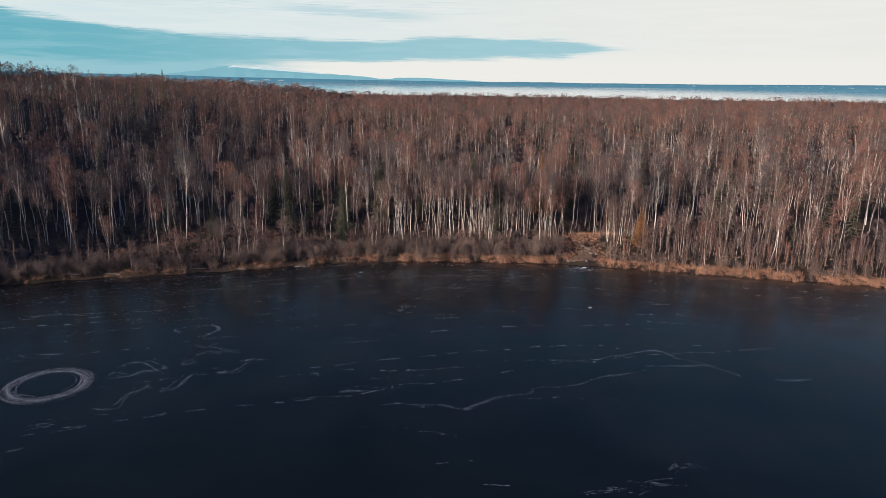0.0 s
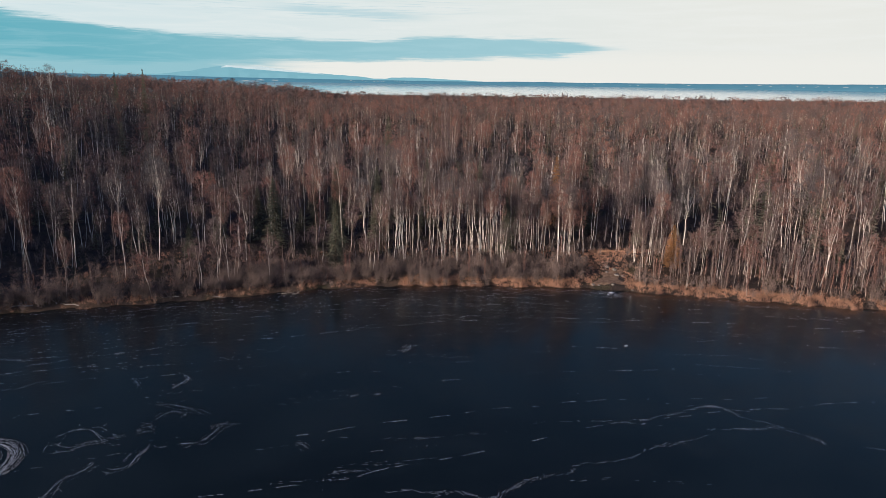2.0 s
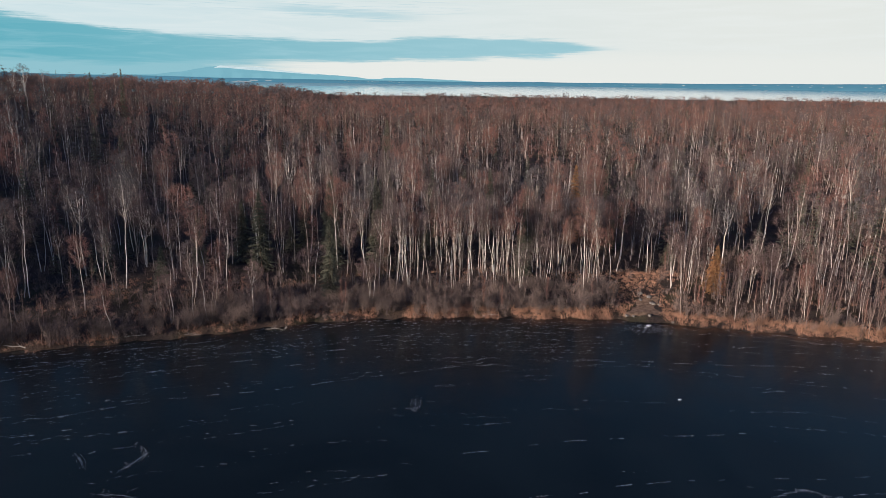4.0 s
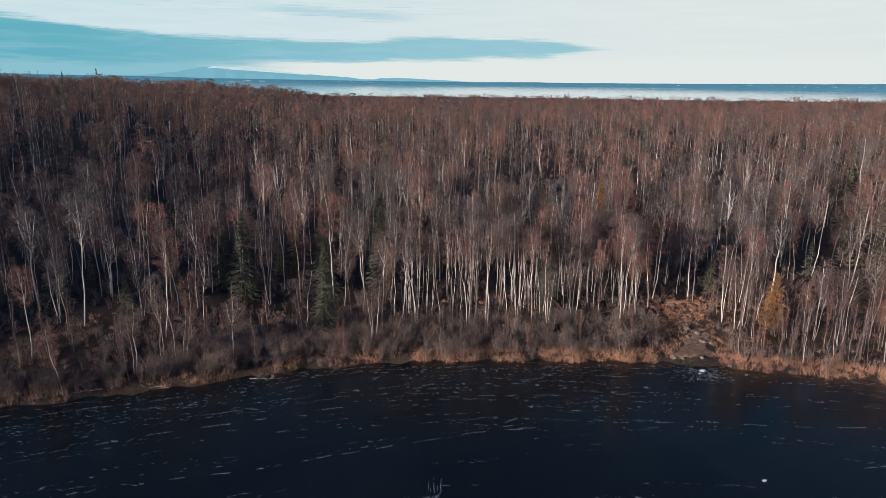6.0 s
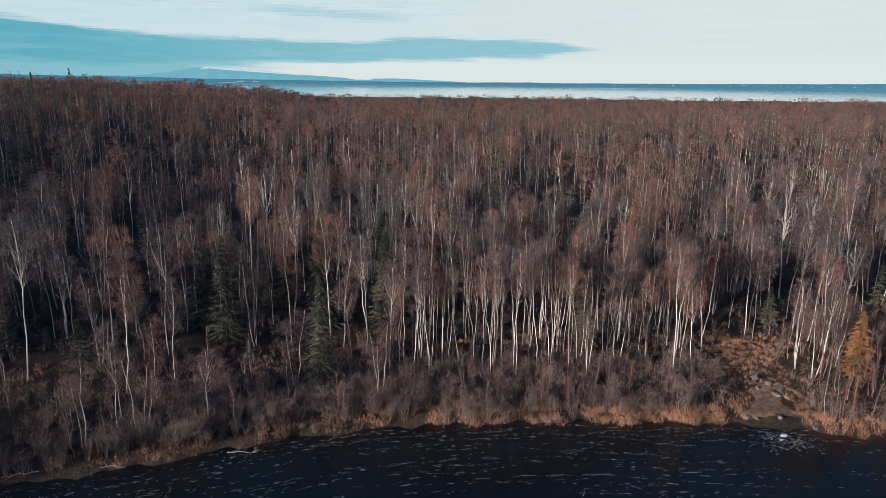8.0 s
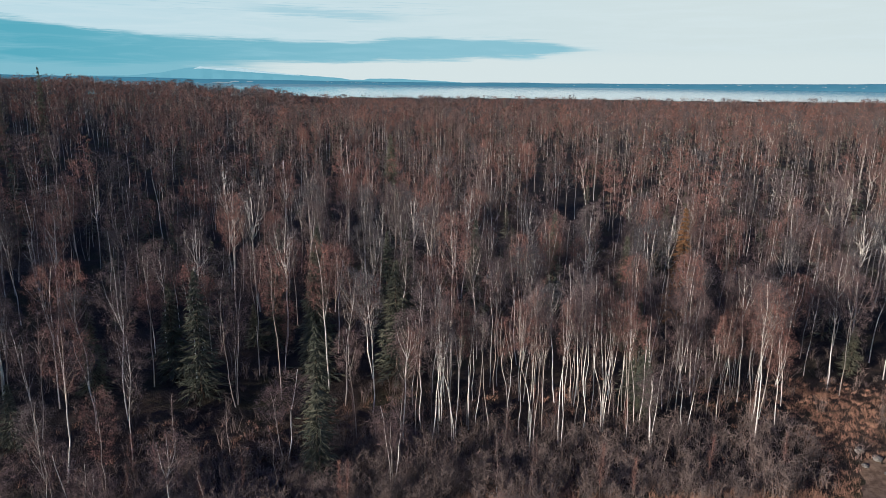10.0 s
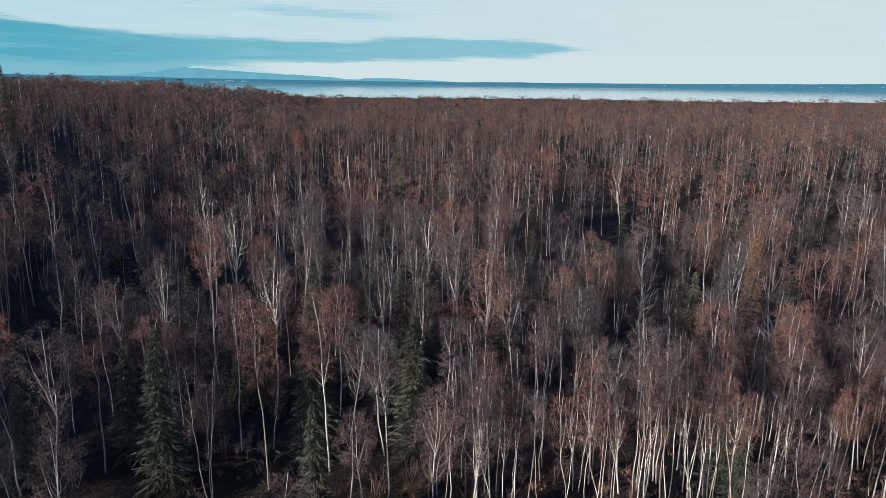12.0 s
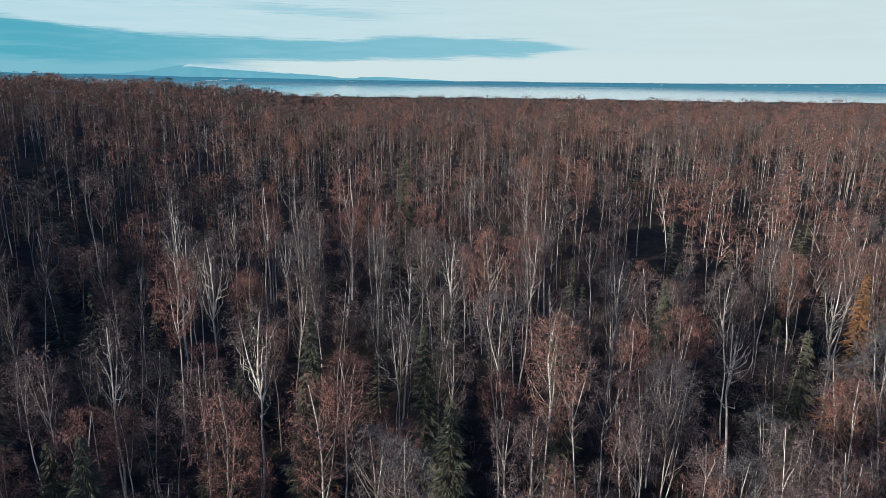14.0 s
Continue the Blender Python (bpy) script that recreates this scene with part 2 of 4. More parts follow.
def tube(points, radii, sides=5):
    """A tapered tube along a line of places, closed at its tip."""
    points, radii = np.asarray(points, float), np.asarray(radii, float)
    ahead = np.gradient(points, axis=0)
    ahead /= np.linalg.norm(ahead, axis=1, keepdims=True) + 1e-9
    side = np.cross(ahead, np.where(np.abs(ahead[:, 2:]) > 0.9, (1.0, 0, 0), (0, 0, 1.0)))
    side /= np.linalg.norm(side, axis=1, keepdims=True) + 1e-9
    other = np.cross(ahead, side)
    a = np.arange(sides) * 2 * np.pi / sides
    rings = points[:, None] + radii[:, None, None] * (np.cos(a)[None, :, None] * side[:, None] + np.sin(a)[None, :, None] * other[:, None])
    verts, faces = rings.reshape(-1, 3), []
    for i in range(len(points) - 1):
        for j in range(sides):
            p, q = i * sides + j, i * sides + (j + 1) % sides
            faces += [(p, q, q + sides), (p, q + sides, p + sides)]
    return verts, np.array(faces, int)


def blades(base, tip, width, rng):
    """Thin tapered slivers from base to tip."""
    base, tip = np.asarray(base), np.asarray(tip)
    side = np.cross(tip - base, rng.normal(size=base.shape))
    side *= (np.broadcast_to(width, len(base)) / 2 / (np.linalg.norm(side, axis=1) + 1e-9))[:, None]
    verts = np.stack([base - side, base + side, tip], 1).reshape(-1, 3)
    return verts, np.arange(len(verts)).reshape(-1, 3)


def smooth01(t):
    t = np.clip(t, 0, 1)
    return t * t * (3 - 2 * t)


# ---- the lie of the land ----
SHORE_X = np.array([-600, -260, -170, -120, -90, -75, -63, -47, -36, -24, -11, 5, 25, 36, 50, 65, 80, 120, 200, 300, 600.0])
SHORE_Y = np.array([-420, -160, 20, 78, 102, 109.8, 114.8, 119.3, 123.0, 127.8, 130.4, 130.9, 130.5, 127.8, 124.5, 121, 118, 106, 70, 0, -420.0])


def shore_y(x):
    x = np.asarray(x, float)
    return np.interp(x, SHORE_X, SHORE_Y) + 0.45 * np.sin(x * 0.83 + 1) + 0.3 * np.sin(x * 1.9) + 0.25 * np.sin(x * 4.1 + 2)


def land_z(x, y):
    """The ground's height; the lake lies at 0 and the land rises from its north shore."""
    x, y = np.asarray(x, float), np.asarray(y, float)
    d = y - shore_y(x)
    inland = y - 130.0
    z = 0.75 * smooth01(d / 1.6) + 1.1 * smooth01((d - 2) / 14) + 7.2 * smooth01((d - 18) / 150) + 0.8 * smooth01((d - 120) / 200)
    back = 1 - smooth01((y - 500) / 160)
    z = z + (7.5 * smooth01((-x - 55) / 90) * smooth01((d - 12) / 90) + 3.0 * smooth01((-x - 130) / 120) * smooth01(d / 60)) * back
    # two unseen hills on the left, added to block the low sun
    z = z + 38.0 * np.exp(-((x + 305) / 75) ** 2) * smooth01((y + 60) / 120) * (1 - smooth01((y - 300) / 120)) * smooth01(d / 50)
    z = z + 13.0 * np.exp(-((x + 222) / 60) ** 2 - ((y - 35) / 70) ** 2) * smooth01(d / 50)
    z = z + 1.6 * np.exp(-((x - 36) / 9) ** 2 - ((y - 143) / 7) ** 2)
    z = z + smooth01(d / 25) * (0.7 * np.sin(x * 0.11 + y * 0.05) + 0.5 * np.sin(y * 0.16 - x * 0.07) + 0.18 * np.sin(x * 0.9 + y * 0.5))
    z = np.where(d < 0, np.maximum(-2.0, 0.22 * d - 0.10), z)
    z = z + 4.5 * smooth01((y - 580) / 260)
    coast = smooth01((y - 1010 - 20 * np.sin(x * 0.012)) / 90)
    return z * (1 - coast) + coast * -4.0


# ---- ground, lake, sea and distance ----
def grid(xs, ys, height):
    gx, gy = np.meshgrid(xs, ys)
    verts = np.stack([gx, gy, height(gx, gy)], -1).reshape(-1, 3)
    w, h = len(xs), len(ys)
    p = (np.arange(h - 1)[:, None] * w + np.arange(w - 1)).ravel()
    return verts, np.concatenate([np.stack([p, p + 1, p + w + 1], 1), np.stack([p, p + w + 1, p + w], 1)])


def build_ground():
    xs = np.concatenate([np.arange(-1300, -120, 20.0), np.arange(-120, 120, 1.5), np.arange(120, 1301, 20.0)])
    ys = np.concatenate([np.arange(-420, 90, 15.0), np.arange(90, 200, 1.4), np.arange(200, 700, 8.0), np.arange(700, 1180, 20.0)])
    ob = part_of("ground", *grid(xs, ys, land_z), GROUND, smooth=True)
    tagged(ob, "brown leaf-littered forest floor rising from the lake shore", "ground", kind="structure")


def build_lake():
    xs, ys = np.arange(-420, 421, 20.0), np.arange(-420, 151, 20.0)
    ob = part_of("lake_ice", *grid(xs, ys, lambda x, y: 0 * x), ICE)
    return tagged(ob, "smooth dark black ice of a frozen lake with white cracks", "lake ice", kind="structure")


def build_sea():
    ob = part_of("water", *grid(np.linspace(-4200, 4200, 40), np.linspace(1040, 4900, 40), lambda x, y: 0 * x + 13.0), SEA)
    tagged(ob, "calm pale teal sea inlet beyond the forest", "sea", kind="structure")


def ridge(az0, az1, far, depth, top, foot, seed, steps=260):
    """A strip of far land seen over the sea: foot, front slope, crest and back, along bearings in radians."""
    rng = np.random.default_rng(seed)
    az = np.linspace(az0, az1, steps)
    rough = np.interp(np.arange(steps), np.arange(0, steps + 6, 6), rng.normal(size=len(np.arange(0, steps + 6, 6))))
    fine = np.interp(np.arange(steps), np.arange(0, steps + 2, 2), rng.normal(size=len(np.arange(0, steps + 2, 2))))
    crest = top(az) + rough * 1.1 + fine * 0.5
    rows = []
    foot = foot(az) if callable(foot) else foot
    for share, back in ((0.0, 0.0), (0.35, 0.06), (0.8, 0.5), (1.0, 0.8), (0.6, 1.0)):
        r = far + depth * back + 12 * rough * (1 - back)
        rows.append(np.stack([r * np.sin(az), r * np.cos(az), foot + (crest - foot) * share], -1))
    verts = np.stack(rows).reshape(-1, 3)
    p = (np.arange(len(rows) - 1)[:, None] * steps + np.arange(steps - 1)).ravel()
    return verts, np.concatenate([np.stack([p, p + 1, p + steps + 1], 1), np.stack([p, p + steps + 1, p + steps], 1)])


def build_distance():
    land = part_of("backdrop", *ridge(-0.95, 0.95, 4690, 90, lambda a: np.interp(a, [-0.95, -0.6, -0.42, -0.3, -0.2, -0.1, 0.0, 0.1, 0.25, 0.36, 0.5, 0.6, 0.95], [60, 52, 46, 40, 38, 35, 33, 37, 40, 42, 49, 56, 62]), 12.0, 5), HAZED_LAND, smooth=True)
    tagged(land, "low wooded shore across the water with blue haze in its colour", "distant shore", kind="structure")
    hill = part_of("backdrop", *ridge(-0.50, 0.06, 4800, 40, lambda a: np.interp(a, [-0.50, -0.383, -0.340, -0.320, -0.309, -0.294, -0.271, -0.232, -0.193, -0.152, -0.119, -0.095, -0.078, -0.070, -0.037, 0.005, 0.03, 0.06], [40, 54, 75, 95, 105, 111, 104, 86, 80, 67, 58, 46, 46, 54, 55, 47, 42, 36]), 12.0, 9), HAZED_HILL, smooth=True)
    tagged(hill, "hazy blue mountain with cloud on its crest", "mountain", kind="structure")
    # the white cap is cloud, added as a glowing strip before the crest
    part_of("snow_cap", *ridge(-0.302, -0.165, 4780, 10, lambda a: np.interp(a, [-0.302, -0.294, -0.280, -0.268, -0.25, -0.232, -0.20, -0.165], [104, 116, 111, 108, 112, 99, 86, 70]), lambda a: np.interp(a, [-0.302, -0.29, -0.27, -0.25, -0.22, -0.165], [99, 102, 94, 89, 81, 66]), 10, 90), CLOUD_CAP, hill, "white snow and cloud along the crest", True)
    rng = np.random.default_rng(12)
    pieces = []
    for a0, a1, lift in ((-0.300, -0.255, 0), (-0.257, -0.246, 7), (-0.236, -0.228, 7), (-0.470, -0.385, 0), (-0.55, -0.50, 0)):
        az = np.linspace(a0, a1, 14)
        r = 4675.0
        low = np.stack([r * np.sin(az), r * np.cos(az), np.full(14, 15.0 + lift)], -1)
        high = low + np.stack([0 * az, 0 * az + 6, 3 + 4 * rng.random(14) * np.sin(np.linspace(0.3, 2.9, 14))], -1)
        p = np.arange(13)
        pieces.append((np.concatenate([low, high]), np.concatenate([np.stack([p, p + 1, p + 15], 1), np.stack([p, p + 15, p + 14], 1)])))
    tagged(part_of("bluff", *joined(pieces), HAZED_BLUFF), "pale sandy bluffs at the foot of the far shore", "bluff", kind="structure")
    pieces = []
    for k in range(46):
        a = rng.choice([rng.uniform(0.40, 0.62), rng.uniform(-0.13, -0.03), rng.uniform(0.2, 0.36)], p=[0.6, 0.25, 0.15])
        r, w, h = 4665.0 + rng.uniform(-4, 4), rng.uniform(4, 10), rng.uniform(1.2, 2.2)
        z = rng.uniform(28, 38) if a > 0.3 else rng.uniform(22, 29)
        c = np.array([r * np.sin(a), r * np.cos(a), z])
        box = np.array([(sx * w / 2, sy * 5.0, sz * h) for sz in (0, 1) for sy in (-1, 1) for sx in (-1, 1)] + [(-w / 2, 0, h * 1.5), (w / 2, 0, h * 1.5)]) + c
        f = np.array([(0, 1, 5), (0, 5, 4), (2, 0, 4), (2, 4, 6), (1, 3, 7), (1, 7, 5), (3, 2, 6), (3, 6, 7), (4, 5, 9), (4, 9, 8), (6, 8, 9), (6, 9, 7), (4, 8, 6), (5, 7, 9)])
        pieces.append((box, f))
    tagged(part_of("far_houses", *joined(pieces), HAZED_BLUFF), "tiny pale buildings scattered along the far shore", "house", kind="stuff")


build_ground()
lake = build_lake()
build_sea()
build_distance()


# ---- trees ----
def dome(rng, count, shell=0.5):
    """Places in a crown of radius 1 and height -1 to 1: a narrow foot, widest above the middle and rounded over the top."""
    u = rng.beta(1.5, 1.05, count)
    reach = np.where(u < 0.58, 0.30 + 0.70 * (np.minimum(u, 0.58) / 0.58) ** 0.85, np.sqrt(np.maximum(0.0, 1 - ((u - 0.58) / 0.44) ** 2)))
    reach = reach * (shell + (1 - shell) * np.sqrt(rng.random(count)))
    a = rng.uniform(0, 2 * np.pi, count)
    return np.stack([reach * np.cos(a), reach * np.sin(a), 2 * u - 1], -1)


def birch(seed, height, girth=0.08, crown=1.9, start=0.57, limbs=13, sprays=115, width=0.024, stems=1, sides=5, stout=1.0, segs=3, shell=0.45, each=21, leaders=2, twig=1.0):
    """A leafless birch at the origin: trunk that forks into leaders, steep limbs that fan into a dome, and a haze of fine twigs, as arrays."""
    rng = np.random.default_rng(seed)
    trunk, limb, base, tip = [], [], [], []
    for s in range(stems):
        out = rng.uniform(0, 2 * np.pi) if stems == 1 else s * 2 * np.pi / stems + rng.uniform(-0.5, 0.5)
        lean = rng.uniform(0.0, 0.07) if stems == 1 else rng.uniform(0.06, 0.12)
        h = height * (1.0 if s == 0 else rng.uniform(0.80, 0.97))
        knots = 8 if sides > 3 else 5
        t = np.linspace(0, 1, knots)
        bend = np.cumsum(rng.normal(0, 0.009, (knots, 2)), 0) * h
        root = np.array([math.cos(out), math.sin(out)]) * (0.22 if stems > 1 else 0.0)
        line = np.stack([root[0] + bend[:, 0] + math.cos(out) * lean * h * t, root[1] + bend[:, 1] + math.sin(out) * lean * h * t, t * h * 0.95 - 0.25], -1)
        g = girth * (1.0 if s == 0 else rng.uniform(0.7, 0.95))
        trunk.append(tube(line, g * (1.0 - 0.74 * t), sides))
        tall = h * (1 - start) / 2
        heart = np.array([np.interp(start + (1 - start) / 2, t, line[:, n]) for n in range(3)])
        wide = crown * (1.0 if stems == 1 else 0.8) * rng.uniform(0.9, 1.1)
        lump = rng.normal(0, 0.13, (5, 3))
        w = np.linspace(0, 1, segs + 1)
        joints = [line[knots // 2:]]

        def grow(low, goal, thick, bow, rough):
            at = np.array([np.interp(low / h, t, line[:, n]) for n in range(3)])
            away = goal - at
            mid = at + away * 0.5 + np.array([away[0], away[1], -0.25 * math.hypot(away[0], away[1])]) * bow
            path = (1 - w[:, None]) ** 2 * at + 2 * w[:, None] * (1 - w[:, None]) * mid + w[:, None] ** 2 * goal
            path[1:] += rng.normal(0, rough * (0.5 + math.hypot(away[0], away[1])), (segs, 3))
            joints.append(path[1:])
            joints.append((path[1:] + path[:-1]) / 2)
            return tube(path, thick * (1 - 0.85 * w), 3)

        for k in range(leaders - 1):
            a = out + 2.4 * (k + 1) + rng.uniform(-0.6, 0.6)
            goal = heart + np.array([math.cos(a) * wide * 0.5, math.sin(a) * wide * 0.5, tall * rng.uniform(0.55, 0.85)])
            trunk.append(grow(h * rng.uniform(start - 0.08, start + 0.12), goal, 0.70 * g, 0.25, 0.03))
        ends = dome(rng, limbs, 0.6) * (wide * 0.9, wide * 0.9, tall * 0.9)
        for end in ends:
            side = math.hypot(end[0], end[1])
            low = max(start * h * 0.85, min(heart[2] + end[2] - side * rng.uniform(1.0, 1.9), h * 0.9))
            limb.append(grow(low, heart + end, stout * g * 0.40, 0.2, 0.05 if segs < 5 else 0.085))
        # each spray leaves the nearest limb below it, and fine twigs hang about its outer half
        count = int(sprays / stems)
        q = dome(rng, count, shell) + lump[rng.integers(0, 5, count)] * (1, 1, 0.5)
        goal = heart + q * (wide, wide, tall)
        joint = np.concatenate(joints)
        gap = np.linalg.norm(goal[:, None] - joint[None], axis=2) + 2.0 * np.maximum(0, joint[None, :, 2] - goal[:, None, 2] + 0.2)
        root = joint[gap.argmin(1)]
        base.append(root)
        tip.append(goal)
        f = rng.uniform(0.45, 1.05, (count, each, 1))
        p = (root[:, None] + (goal - root)[:, None] * f + rng.normal(0, 0.10 + 0.045 * crown, (count, each, 3))).reshape(-1, 3)
        d = (goal - root)[:, None] / (np.linalg.norm(goal - root, axis=1)[:, None, None] + 1e-6) * 0.35 + rng.normal(0, 0.55, (count, each, 3)) + (0, 0, -0.10)
        d = d.reshape(-1, 3) / np.linalg.norm(d.reshape(-1, 3), axis=1, keepdims=True)
        base.append(p)
        tip.append(p + d * (rng.uniform(0.16, 0.50, len(p)) * twig)[:, None])
    base, tip = np.concatenate(base), np.concatenate(tip)
    return joined(trunk), joined(limb), blades(base, tip, width, rng)


def far_birch(seed, height, crown, twigs, width, tall=0.25):
    """A birch for the far woods: a thin stem and broad sprays."""
    rng = np.random.default_rng(seed)
    lean = rng.normal(0, 0.3, 2)
    stem = tube(np.array([(0, 0, -0.3), (lean[0], lean[1], height * 0.5), (1.7 * lean[0], 1.7 * lean[1], height * 0.86)]), [0.06, 0.05, 0.02], 3)
    q = dome(rng, twigs, 0.5)
    p = np.array([1.5 * lean[0], 1.5 * lean[1], height * (0.98 - tall)]) + q * (crown, crown, height * tall)
    d = np.stack([q[:, 0] * 0.5, q[:, 1] * 0.5, np.full(twigs, 0.0)], -1) + rng.normal(0, 0.5, (twigs, 3))
    d /= np.linalg.norm(d, axis=1, keepdims=True)
    return stem, (np.zeros((0, 3)), np.zeros((0, 3), int)), blades(p - d * 0.45, p + d * rng.uniform(0.3, 0.7, twigs)[:, None], width, rng)


def spruce(seed, height, spread, whorls=17, boughs=8, sprays=12):
    """A spruce at the origin: trunk and drooping needle boughs."""
    rng = np.random.default_rng(seed)
    t = np.linspace(0, 1, 6)
    trunk = tube(np.stack([rng.normal(0, 0.02, 6) * height * 0.3, rng.normal(0, 0.02, 6) * height * 0.3, t * height - 0.2], -1), 0.012 * height * (1 - 0.93 * t), 6)
    base, tip, wide = [], [], []
    for k in range(whorls):
        u = 0.06 + 0.93 * (k / (whorls - 1)) ** 0.92
        reach = spread * (1 - u) ** 0.85 * rng.uniform(0.75, 1.15) + 0.10
        for j in range(boughs):
            if rng.random() < 0.10:
                continue
            a = 2 * np.pi * (j + rng.uniform(-0.35, 0.35)) / boughs + k * 1.1
            r = reach * rng.uniform(0.7, 1.12)
            z0 = u * height + rng.uniform(-0.15, 0.15)
            w = rng.uniform(0.15, 1.0, sprays)
            droop = -0.30 * r * w + 0.12 * r * w ** 3
            p = np.stack([np.cos(a) * r * w, np.sin(a) * r * w, z0 + droop], -1)
            fan = a + rng.normal(0, 0.65, sprays)
            length = (0.20 + 0.32 * r * (1 - 0.5 * w)) * rng.uniform(0.7, 1.2, sprays)
            base.append(p - np.stack([np.cos(a) * 0.1, np.sin(a) * 0.1, 0], -1))
            tip.append(p + np.stack([np.cos(fan) * length, np.sin(fan) * length, rng.normal(-0.16, 0.10, sprays) * (1 + length)], -1))
            wide.append(0.05 + 0.12 * length if sprays > 10 else (0.09 + 0.22 * length if sprays > 5 else 0.16 + 0.3 * length))
    base, tip, wide = np.concatenate(base), np.concatenate(tip), np.concatenate(wide)
    top = np.array([[0, 0, height * 0.93]])
    return trunk, blades(np.concatenate([base, top]), np.concatenate([tip, top + (0, 0, 0.1 * height)]), np.concatenate([wide, [0.12]]), rng)


def bush(seed, height, spread, stems=16, twigs=110, width=0.042):
    """A leafless many-stemmed bush."""
    rng = np.random.default_rng(seed)
    base, tip, wide = [], [], []
    a, lean = rng.uniform(0, 2 * np.pi, stems), rng.uniform(0.05, 1.0, stems)
    foot = rng.normal(0, 0.18 * spread, (stems, 3)) * (1, 1, 0)
    head = foot + np.stack([np.cos(a) * lean * spread, np.sin(a) * lean * spread, height * rng.uniform(0.6, 1.0, stems)], -1)
    base.append(foot - (0, 0, 0.15))
    tip.append(head)
    wide.append(np.full(stems, width * 1.5))
    pick, q = rng.integers(0, stems, twigs), rng.uniform(0.25, 1.0, twigs)
    p = foot[pick] + (head - foot)[pick] * q[:, None]
    base.append(p)
    tip.append(p + np.stack([rng.normal(0, 0.35, twigs), rng.normal(0, 0.35, twigs), rng.uniform(0.05, 0.6, twigs)], -1) * (0.4 + 0.35 * height))
    wide.append(np.full(twigs, width))
    return blades(np.concatenate(base), np.concatenate(tip), np.concatenate(wide), rng)


def tuft(seed, height, spread, count, width):
    rng = np.random.default_rng(seed)
    foot = rng.normal(0, spread, (count, 3)) * (1, 1, 0) - (0, 0, 0.06)
    lean = rng.normal(0, 0.4, (count, 3)) * (1, 1, 0)
    return blades(foot, foot + (lean + (0, 0, 1)) * (height * rng.uniform(0.5, 1.1, count))[:, None], width, rng)


def placed(piece, x, y, z, turn, size, tall=1.0):
    verts, faces = piece
    c, s = math.cos(turn) * size, math.sin(turn) * size
    return np.stack([verts[:, 0] * c - verts[:, 1] * s + x, verts[:, 0] * s + verts[:, 1] * c + y, verts[:, 2] * size * tall + z], -1), faces


def sown(rng, x0, x1, y0, y1, cell, gap=0.20):
    """Uneven places, about one a cell."""
    gx, gy = np.meshgrid(np.arange(x0, x1, cell), np.arange(y0, y1, cell))
    pts = np.stack([gx, gy], -1).reshape(-1, 2) + rng.uniform(-0.55, 0.55, (gx.size, 2)) * cell
    gaps = np.array([0.6 * noise.noise((0.05 * x, 0.05 * y, 4.0)) + 0.75 * noise.noise((0.12 * x, 0.12 * y, 7.0)) for x, y in pts])
    return pts[(rng.random(len(pts)) < 0.95) & (gaps < gap + 0.1 * rng.random(len(pts)))]


def in_view(x, y, spare=14.0):
    return np.abs(x) < 0.67 * y + spare


def open_slope(x, y):
    """The grassy gully that climbs from the landing."""
    d = y - float(shore_y(x))
    return abs(x - 27 - 0.22 * (y - 131)) < np.interp(d, [0, 8, 20, 27], [6.5, 4.6, 3.6, 0.3])


def clearing(x, y):
    """The landing and its gully, the belt of bushes on the bank and the open marshy corners, where no tall tree stands."""
    d = y - float(shore_y(x))
    return open_slope(x, y) or d < 2.0 or (-84 < x < -62 and d < 16) or (-33 < x < 25 and d < 8.5) or (x > 58 and d < 6)


BIRCH_KINDS = ((11, 15.5, 0.08, 1.9, 0.57, 13, 1.0, 1), (12, 14.2, 0.075, 1.6, 0.57, 13, 0.9, 1), (13, 16.5, 0.10, 2.3, 0.58, 15, 1.2, 1), (14, 13.0, 0.07, 1.6, 0.52, 13, 0.9, 1),
               (15, 15.0, 0.08, 2.0, 0.56, 9, 1.2, 2), (16, 14.0, 0.07, 1.8, 0.55, 7, 1.2, 3), (17, 17.0, 0.09, 2.0, 0.62, 13, 1.0, 1), (18, 12.0, 0.06, 1.4, 0.42, 11, 0.8, 1),
               (19, 15.8, 0.085, 1.7, 0.6, 13, 1.0, 1), (20, 14.6, 0.08, 2.2, 0.58, 14, 1.1, 1))
NEAR = [birch(seed, h, 0.84 * g, 1.04 * c, st, n, int(116 * full), 0.037, stems, leaders=1 + seed % 3 if stems == 1 else 1, each=24) for seed, h, g, c, st, n, full, stems in BIRCH_KINDS]
NEXT = [birch(seed, h, 0.80 * g, 1.06 * c, st - 0.01, n - 4, int(68 * full), 0.064, stems, 4, 1.2, 2, each=16, leaders=1 + seed % 2 if stems == 1 else 1, twig=1.15) for seed, h, g, c, st, n, full, stems in BIRCH_KINDS]
STOUT = [birch(31, 16.8, 0.13, 2.7, 0.5, 15, 110, 0.042, 1, 7, 0.95, 6, each=22, leaders=3), birch(32, 15.5, 0.105, 2.6, 0.45, 11, 115, 0.042, 2, 7, 0.95, 6, each=22),
         birch(33, 17.5, 0.13, 2.4, 0.55, 13, 105, 0.042, 1, 7, 0.95, 6, each=22, leaders=4)]
SLIM = [birch(51 + k, h, 0.056, c, st + 0.03, 8, 62, 0.036, n, each=18) for k, (h, c, st, n) in enumerate(((15.5, 1.25, 0.66, 1), (14.5, 1.1, 0.62, 1), (16.5, 1.35, 0.70, 1), (15.0, 1.4, 0.66, 2)))]
